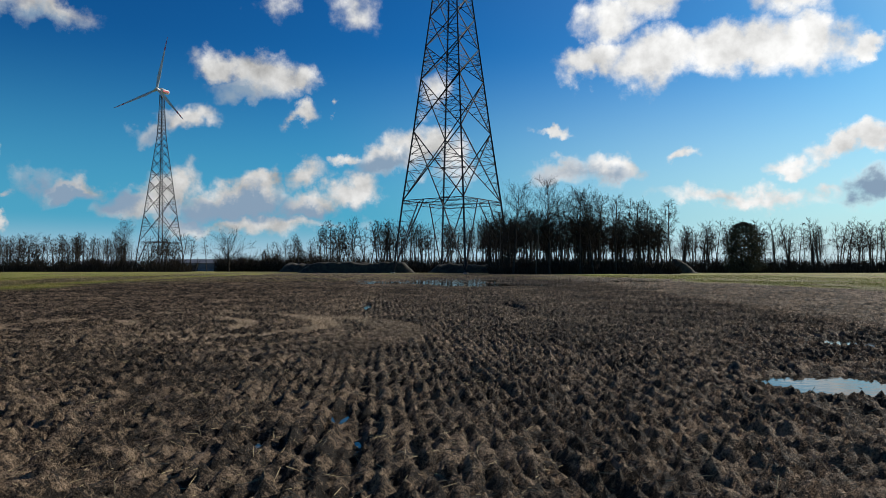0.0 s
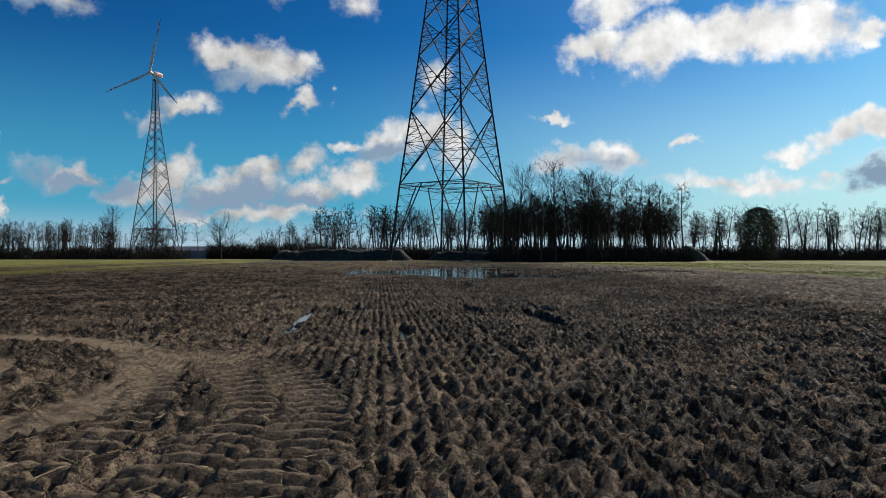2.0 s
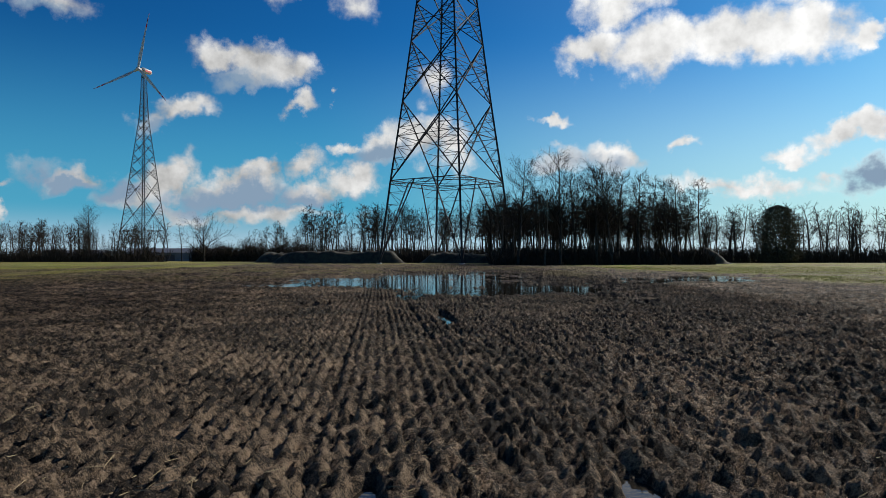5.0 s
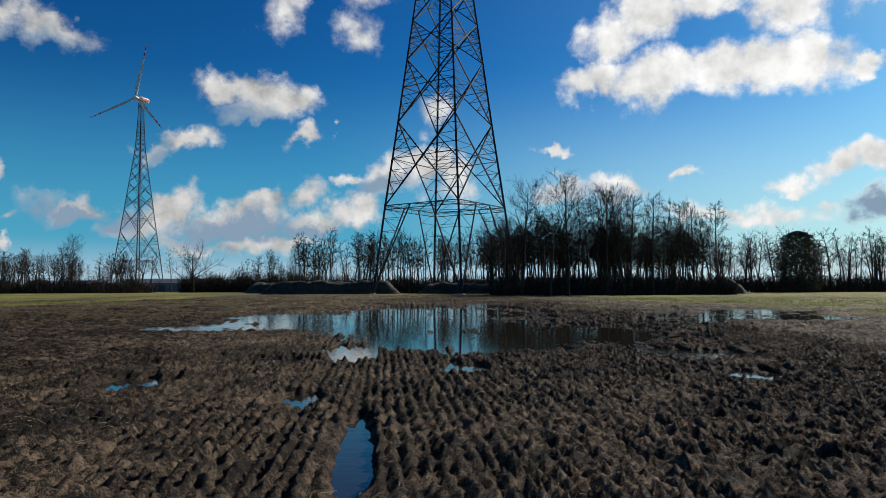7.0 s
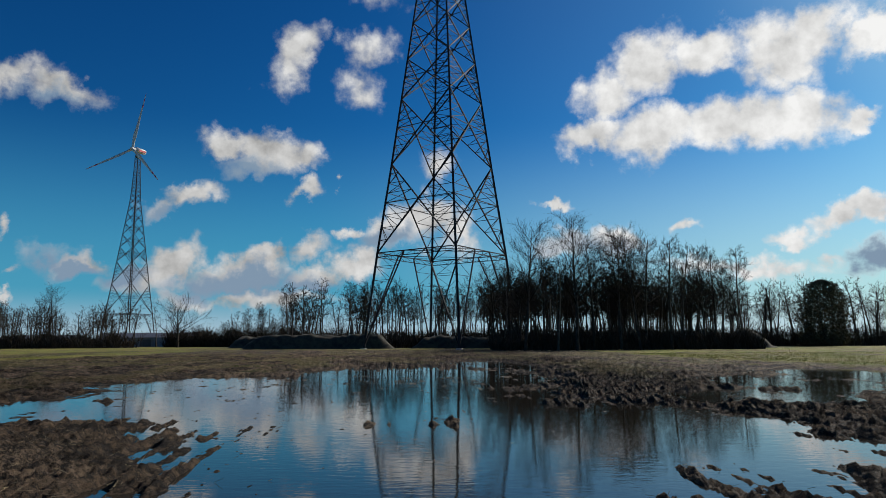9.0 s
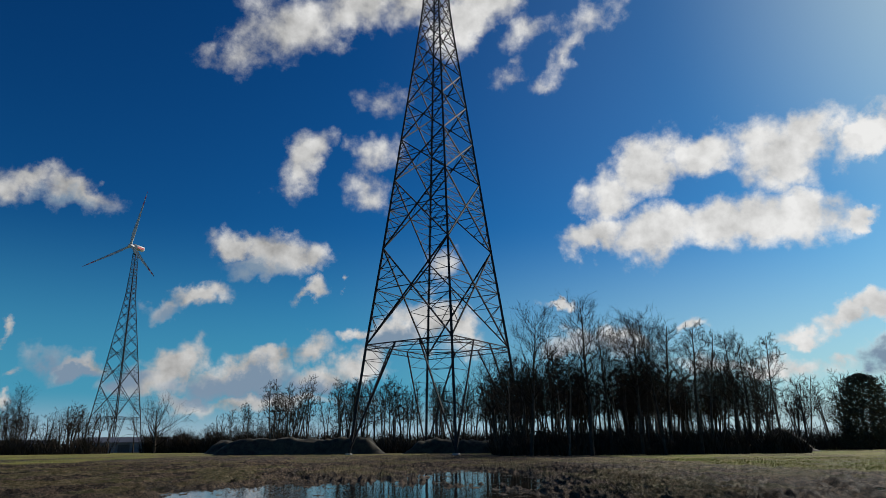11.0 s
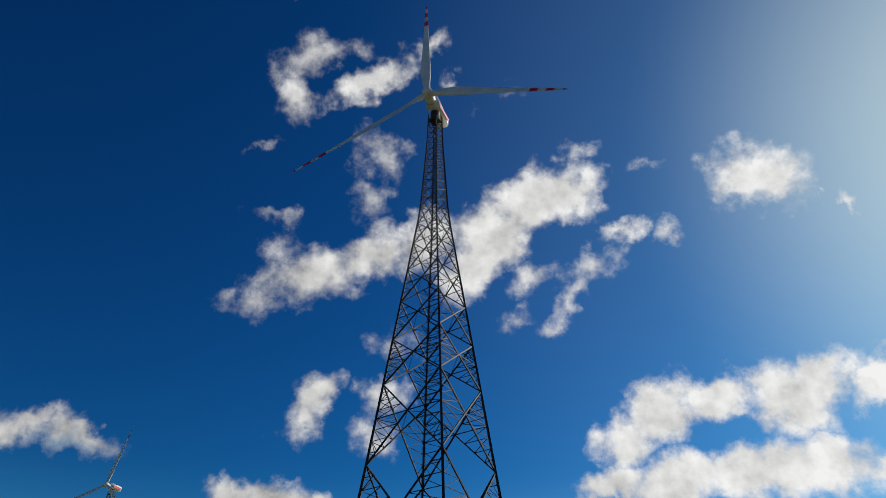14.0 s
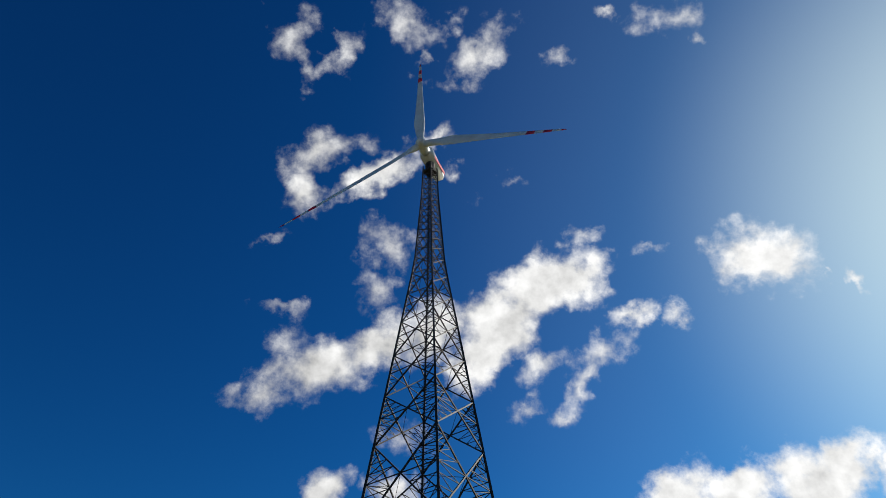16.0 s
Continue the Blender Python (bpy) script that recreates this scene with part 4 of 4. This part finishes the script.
def plant(x, y, tall, kind=None):
    """Stand one tree of the wood, about so many metres tall, at x, y."""
    k = trnd.randrange(6) if kind is None else kind
    base = (22, 23, 20, 24, 17, 21, 20, 18, 19)[k]
    s = tall / base
    m = pose(x, y, 0.0, 0, 0, trnd.uniform(0, 360))
    if k not in used:
        used.add(k)
        kinds[k].matrix_basis = m
        kinds[k].scale = (s, s, s)
        return
    c = copy_thing(kinds[k], m)
    c.scale = (s * trnd.uniform(0.9, 1.1), s * trnd.uniform(0.9, 1.1), s)


# the wood beside the tower: its near corner, then deeper rows
for x, y, tall, k in ((23.5, 199, 25.5, 3), (33.5, 196, 26.5, 3), (28, 203, 21, 0), (38, 201, 22, 1), (43.5, 201, 24.5, 1), (47, 199, 24, 3), (50, 205, 24, 1),
                      (54, 201, 23, 0), (58, 206, 22.5, 5), (62, 204, 21.5, 1), (66, 208, 21.5, 0), (71, 209, 19, 4), (76, 217, 23.5, 2), (73, 222, 16, 2), (30, 198, 19, 2), (45, 204, 23, 3)):
    plant(x, y, tall, k)
for _ in range(92):
    f = trnd.random()
    plant(20 + 55 * f + trnd.uniform(-3, 3), trnd.uniform(203, 245) + 6 * f if trnd.random() < 0.8 else trnd.uniform(246, 268) , trnd.uniform(15, 22) * (1 - 0.1 * f))
for _ in range(50):
    plant(trnd.uniform(-47, 30), trnd.uniform(279, 305), trnd.uniform(17, 23), trnd.choice((6, 8, 8, 2)))
for _ in range(60):
    distant(trnd.uniform(-47, 60), trnd.uniform(300, 345), trnd.uniform(19, 25))
# the wood on the far side of the verge
for _ in range(46):
    x = trnd.uniform(104, 245)
    plant(x, trnd.uniform(272, 292) - 0.1 * (x - 108), trnd.uniform(16, 21), trnd.choice((6, 6, 7, 8)))
for _ in range(80):
    x = trnd.uniform(104, 290)
    distant(x, trnd.uniform(292, 340) - 0.1 * (x - 108), trnd.uniform(18, 23))
# the tree belt across the field
for _ in range(42):
    plant(trnd.uniform(-262, -128), trnd.uniform(338, 352), trnd.uniform(13, 19), trnd.choice((6, 7, 7, 8)))
for _ in range(165):
    distant(trnd.uniform(-320, -125), trnd.uniform(352, 395), trnd.uniform(15, 21))
plant(-155, 345, 24, 3)
plant(-158, 343, 20, 1)
for _ in range(16):
    plant(trnd.uniform(-100, -66), trnd.uniform(385, 420), trnd.uniform(11, 21), trnd.choice((6, 8, 8)))
for x, y, tall in ((-78, 360, 17), (-74, 362, 20), (-71, 361, 18), (-62, 372, 24), (-60, 380, 22)):
    plant(x, y, tall, 2)
for _ in range(45):
    distant(trnd.uniform(55, 190), trnd.uniform(430, 560), trnd.uniform(12, 22))
for _ in range(50):
    distant(trnd.uniform(-120, -40), trnd.uniform(400, 520), trnd.uniform(10, 17))
for _ in range(95):
    distant(trnd.uniform(20, 84), trnd.uniform(246, 290), trnd.uniform(17, 22))
fw_v, fw_f = tubes(far_stems, 4)
fw_v2, fw_f2 = tubes(far_twigs, 3)
fw_f += [tuple(i + len(fw_v) for i in f) for f in fw_f2]
tagged(place("distant_wood", mesh_from("distant_wood", fw_v + fw_v2, fw_f, M_TWIG)), "dense leafless woods behind the field", "wood", kind="stuff")

# single wide tree in the open
lone = tree("lone_tree", "wide fan-shaped leafless tree standing alone", "", M_BARK, seed=21, height=17, lean=0.03, spread=0.8, first=0.14, limbs=22, twigs=(2, 2), trunk_r=0.6, upright=1.3, fine=0.045)
lone.location = (-106, 355, 0)


# dense ivy-clad tree at the verge
def ivy_tree(x, y):
    root = tagged(new("ivy_tree"), "broad dark tree thickly clad in evergreen ivy", "tree")
    root.location = (x, y, 0)
    trunk, _ = grow(31, 15, 0.03, 0.3, 0.3, 6, (1, 1), 0.45, 1.0)
    bars("trunk", trunk, M_BARK, root, sides=6)
    rnd = random.Random(5)
    verts, faces = [], []
    for _ in range(15000):
        z = 0.6 + 18.6 * rnd.random() ** 1.15
        wide = float(np.interp(z, (0, 3, 9, 15, 18.5, 19.2), (5.6, 6.3, 6.6, 5.4, 2.6, 0.4)))
        a = rnd.uniform(0, 6.283)
        r = wide * math.sqrt(rnd.uniform(0.25, 1)) * (1 + 0.4 * math.sin(1.3 * z + 3 * math.sin(2 * a)) * rnd.random() + 0.16 * rnd.gauss(0, 1))
        c = Vector((r * math.cos(a), r * math.sin(a), z))
        n = len(verts)
        u = Vector((rnd.uniform(-1, 1), rnd.uniform(-1, 1), rnd.uniform(-1, 1))) * 0.24
        w = Vector((rnd.uniform(-1, 1), rnd.uniform(-1, 1), rnd.uniform(-1, 1))) * 0.24
        verts += [c - u, c + w, c + u, c - w]
        faces.append((n, n + 1, n + 2, n + 3))
    place("crown", mesh_from("crown", verts, faces, M_IVY), root)


ivy_tree(117.5, 257)


# ---- undergrowth along the wood: uncounted stems and brambles ----
def brush(label, spots, seed):
    rnd = random.Random(seed)
    segs = []
    for x0, x1, y0, y1, tall, count in spots:
        for _ in range(count):
            x, y = rnd.uniform(x0, x1), rnd.uniform(y0, y1)
            h = tall * rnd.uniform(0.25, 1.0) * (0.45 + 0.4 * math.sin(x * 0.23 + y * 0.1) ** 2 + 0.35 * math.sin(x * 0.71 + 2) ** 2)
            p = Vector((x, y, -0.1))
            d = Vector((rnd.uniform(-0.45, 0.45), rnd.uniform(-0.45, 0.45), 1))
            q = p + d * h * 0.55
            segs.append((p, q, 0.13, 0.09))
            for _ in range(3):
                e = Vector((rnd.uniform(-0.8, 0.8), rnd.uniform(-0.8, 0.8), rnd.uniform(0.3, 1)))
                segs.append((p + d * h * rnd.uniform(0.2, 0.55), q + e * h * 0.42, 0.09, 0.045))
    ob = bars("undergrowth", segs, M_TWIG, None, sides=3)
    tagged(ob, label, "undergrowth", kind="stuff")


brush("dark leafless brambles and saplings along the wood edge", ((18, 74, 200, 222, 6.0, 3200), (-50, 34, 272, 300, 6.0, 2400), (14, 92, 292, 330, 8.5, 2200), (-60, 20, 346, 366, 10.0, 1800)), 3)
brush("dark leafless scrub under the far trees", ((98, 270, 262, 290, 8.0, 3400), (-300, -125, 335, 362, 9.5, 3600), (-118, -60, 368, 392, 11.0, 3000)), 4)


# ---- soil banks and heap ----
def bank(name, x0, x1, y, depth, tall, label, seed, slump=1.0):
    """A long heaped bank with a flat, uneven crest and slumped ends."""
    rnd = np.random.default_rng(seed)
    nu, nv = 70, 22
    verts, faces = [], []
    for i in range(nu + 1):
        u = i / nu
        ends = min(1, u * 7 / slump, (1 - u) * 7 / slump)
        ends = ends * ends * (3 - 2 * ends)
        for j in range(nv + 1):
            v = j / nv * 2 - 1
            x, yy = x0 + (x1 - x0) * u, y + v * depth
            form = max(0.0, min(1.0, (1 - abs(v)) * 1.9))
            form = form * form * (3 - 2 * form)
            nz = float(fbm(np.array([x * 0.22 + seed]), np.array([yy * 0.3]), 4)[0])
            nf = float(fbm(np.array([x * 0.9 + seed]), np.array([yy * 0.9 + 3]), 3)[0])
            verts.append((x, yy, tall * form * ends * (0.72 + 0.55 * nz) + 1.1 * (nf - 0.5) * form - 0.15))
    for i in range(nu):
        for j in range(nv):
            a = i * (nv + 1) + j
            faces.append((a, a + nv + 1, a + nv + 2, a + 1))
    ob = place(name, mesh_from(name, verts, faces, M_SOIL, True))
    return tagged(ob, label, "soil bank")


bank("soil_bank", -69, -35, 306, 7, 4.0, "dark bank of dumped soil with rubble at its end", 2)
bank("soil_bank", -51, -5.5, 256, 4.6, 3.9, "long dark soil bank with a grassy crest", 3)
bank("soil_bank", -2.5, 31, 257, 4.6, 3.2, "long dark soil bank beneath the tower", 4)
bank("soil_heap", 76, 90, 231, 4.6, 5.0, "dark steep heap of soil at the wood edge", 5, 3.6)


# ---- sheds beyond the field ----
def shed(x, y, wide, deep, wall, ridge, turn, label):
    root = tagged(new("shed"), label, "shed", "distant sheds")
    root.matrix_basis = pose(x, y, 0, 0, 0, turn)
    bm = bmesh.new()
    bmesh.ops.create_cube(bm, size=1, matrix=Matrix.Translation((0, 0, wall / 2)) @ Matrix.Diagonal((wide, deep, wall, 1)))
    part("wall", bm, M_SHED, root)
    over = 0.5
    v = [(-wide / 2 - over, -deep / 2 - over, wall), (wide / 2 + over, -deep / 2 - over, wall), (wide / 2 + over, 0, ridge), (-wide / 2 - over, 0, ridge),
         (-wide / 2 - over, deep / 2 + over, wall), (wide / 2 + over, deep / 2 + over, wall)]
    v = [(a, b, c + 0.02) for a, b, c in v] + [(a, b, c + 0.25) for a, b, c in v]
    f = [(0, 3, 2, 1), (3, 4, 5, 2), (6, 7, 8, 9), (9, 8, 11, 10), (0, 1, 7, 6), (4, 10, 11, 5), (0, 6, 9, 3), (3, 9, 10, 4), (1, 2, 8, 7), (2, 5, 11, 8)]
    place("roof", mesh_from("roof", v, f, M_SHED_ROOF), root)
    for k in range(3):
        bm = bmesh.new()
        bmesh.ops.create_cube(bm, size=1, matrix=Matrix.Translation((wide * (k - 1) * 0.3, -deep / 2 - 0.06, wall * 0.42)) @ Matrix.Diagonal((wide * 0.11, 0.12, wall * 0.78, 1)))
        part("door", bm, M_SHED_ROOF, root, "grey sliding shed door")


shed(-146, 425, 52, 16, 4.6, 7.2, 0, "long low blue-grey shed behind the lone tree")
shed(-205, 430, 34, 14, 4.2, 6.4, 4, "long low grey shed behind bare trees")


# ---- straw and verge grass: uncounted ----
def straw_field():
    rnd = np.random.default_rng(19)
    n = 44000
    y = 4 + 72 * rnd.random(n) ** 1.1
    x = rnd.normal(0.3 + 0.06 * y, 8.0, n)
    keep = (np.abs(x) < 24) & (fbm(x * 0.35 + 2, y * 0.3, 3) > 0.43 + 0.006 * (x - 1))
    x, y = x[keep], y[keep]
    z = field(x, y)[0]
    verts, faces = [], []
    for xx, yy, zz, a, t, l in zip(x, y, z, rnd.random(len(x)) * 6.283, rnd.normal(0.15, 0.3, len(x)), 0.05 + 0.15 * rnd.random(len(x)) ** 2):
        if zz < WATER_Z:
            continue
        d = Vector((math.cos(a), math.sin(a), max(t, -0.05))).normalized() * l
        p = Vector((xx, yy, zz + 0.006))
        s = Vector((-math.sin(a), math.cos(a), 0)) * 0.0035
        up = Vector((0, 0, 0.005))
        k = len(verts)
        verts += [p - s, p + s, p + up, p + d - s, p + d + s, p + d + up]
        faces += [(k, k + 1, k + 4, k + 3), (k + 1, k + 2, k + 5, k + 4), (k + 2, k, k + 3, k + 5)]
    ob = place("straw", mesh_from("straw", verts, faces, M_STRAW))
    tagged(ob, "pale broken straw and stubble scattered over the mud", "straw", kind="stuff")


def verge_grass():
    rnd = np.random.default_rng(23)
    n = 60000
    side = rnd.random(n) < 0.7
    y = 42 + 120 * rnd.random(n) ** 1.3
    x = np.where(side, 30 + 45 * rnd.random(n) ** 1.5, -30 - 45 * rnd.random(n))
    z, _, g, _ = field(x, y)
    keep = (g > 0.55) & (z > WATER_Z + 0.04)
    x, y, z = x[keep], y[keep], z[keep]
    verts, faces = [], []
    for xx, yy, zz in zip(x, y, z):
        for _ in range(2):
            a, h, w = rnd.random() * 6.283, 0.05 + 0.09 * rnd.random(), 0.015 + 0.02 * rnd.random()
            k = len(verts)
            verts += [(xx - w * math.cos(a), yy - w * math.sin(a), zz - 0.01), (xx + w * math.cos(a), yy + w * math.sin(a), zz - 0.01),
                      (xx + 0.1 * math.sin(a * 3), yy + 0.1 * math.cos(a * 5), zz + h)]
            faces.append((k, k + 1, k + 2))
    ob = place("grass", mesh_from("grass", verts, faces, M_GRASS))
    tagged(ob, "short yellow-green winter grass on the verges", "grass", kind="stuff")


straw_field()
verge_grass()
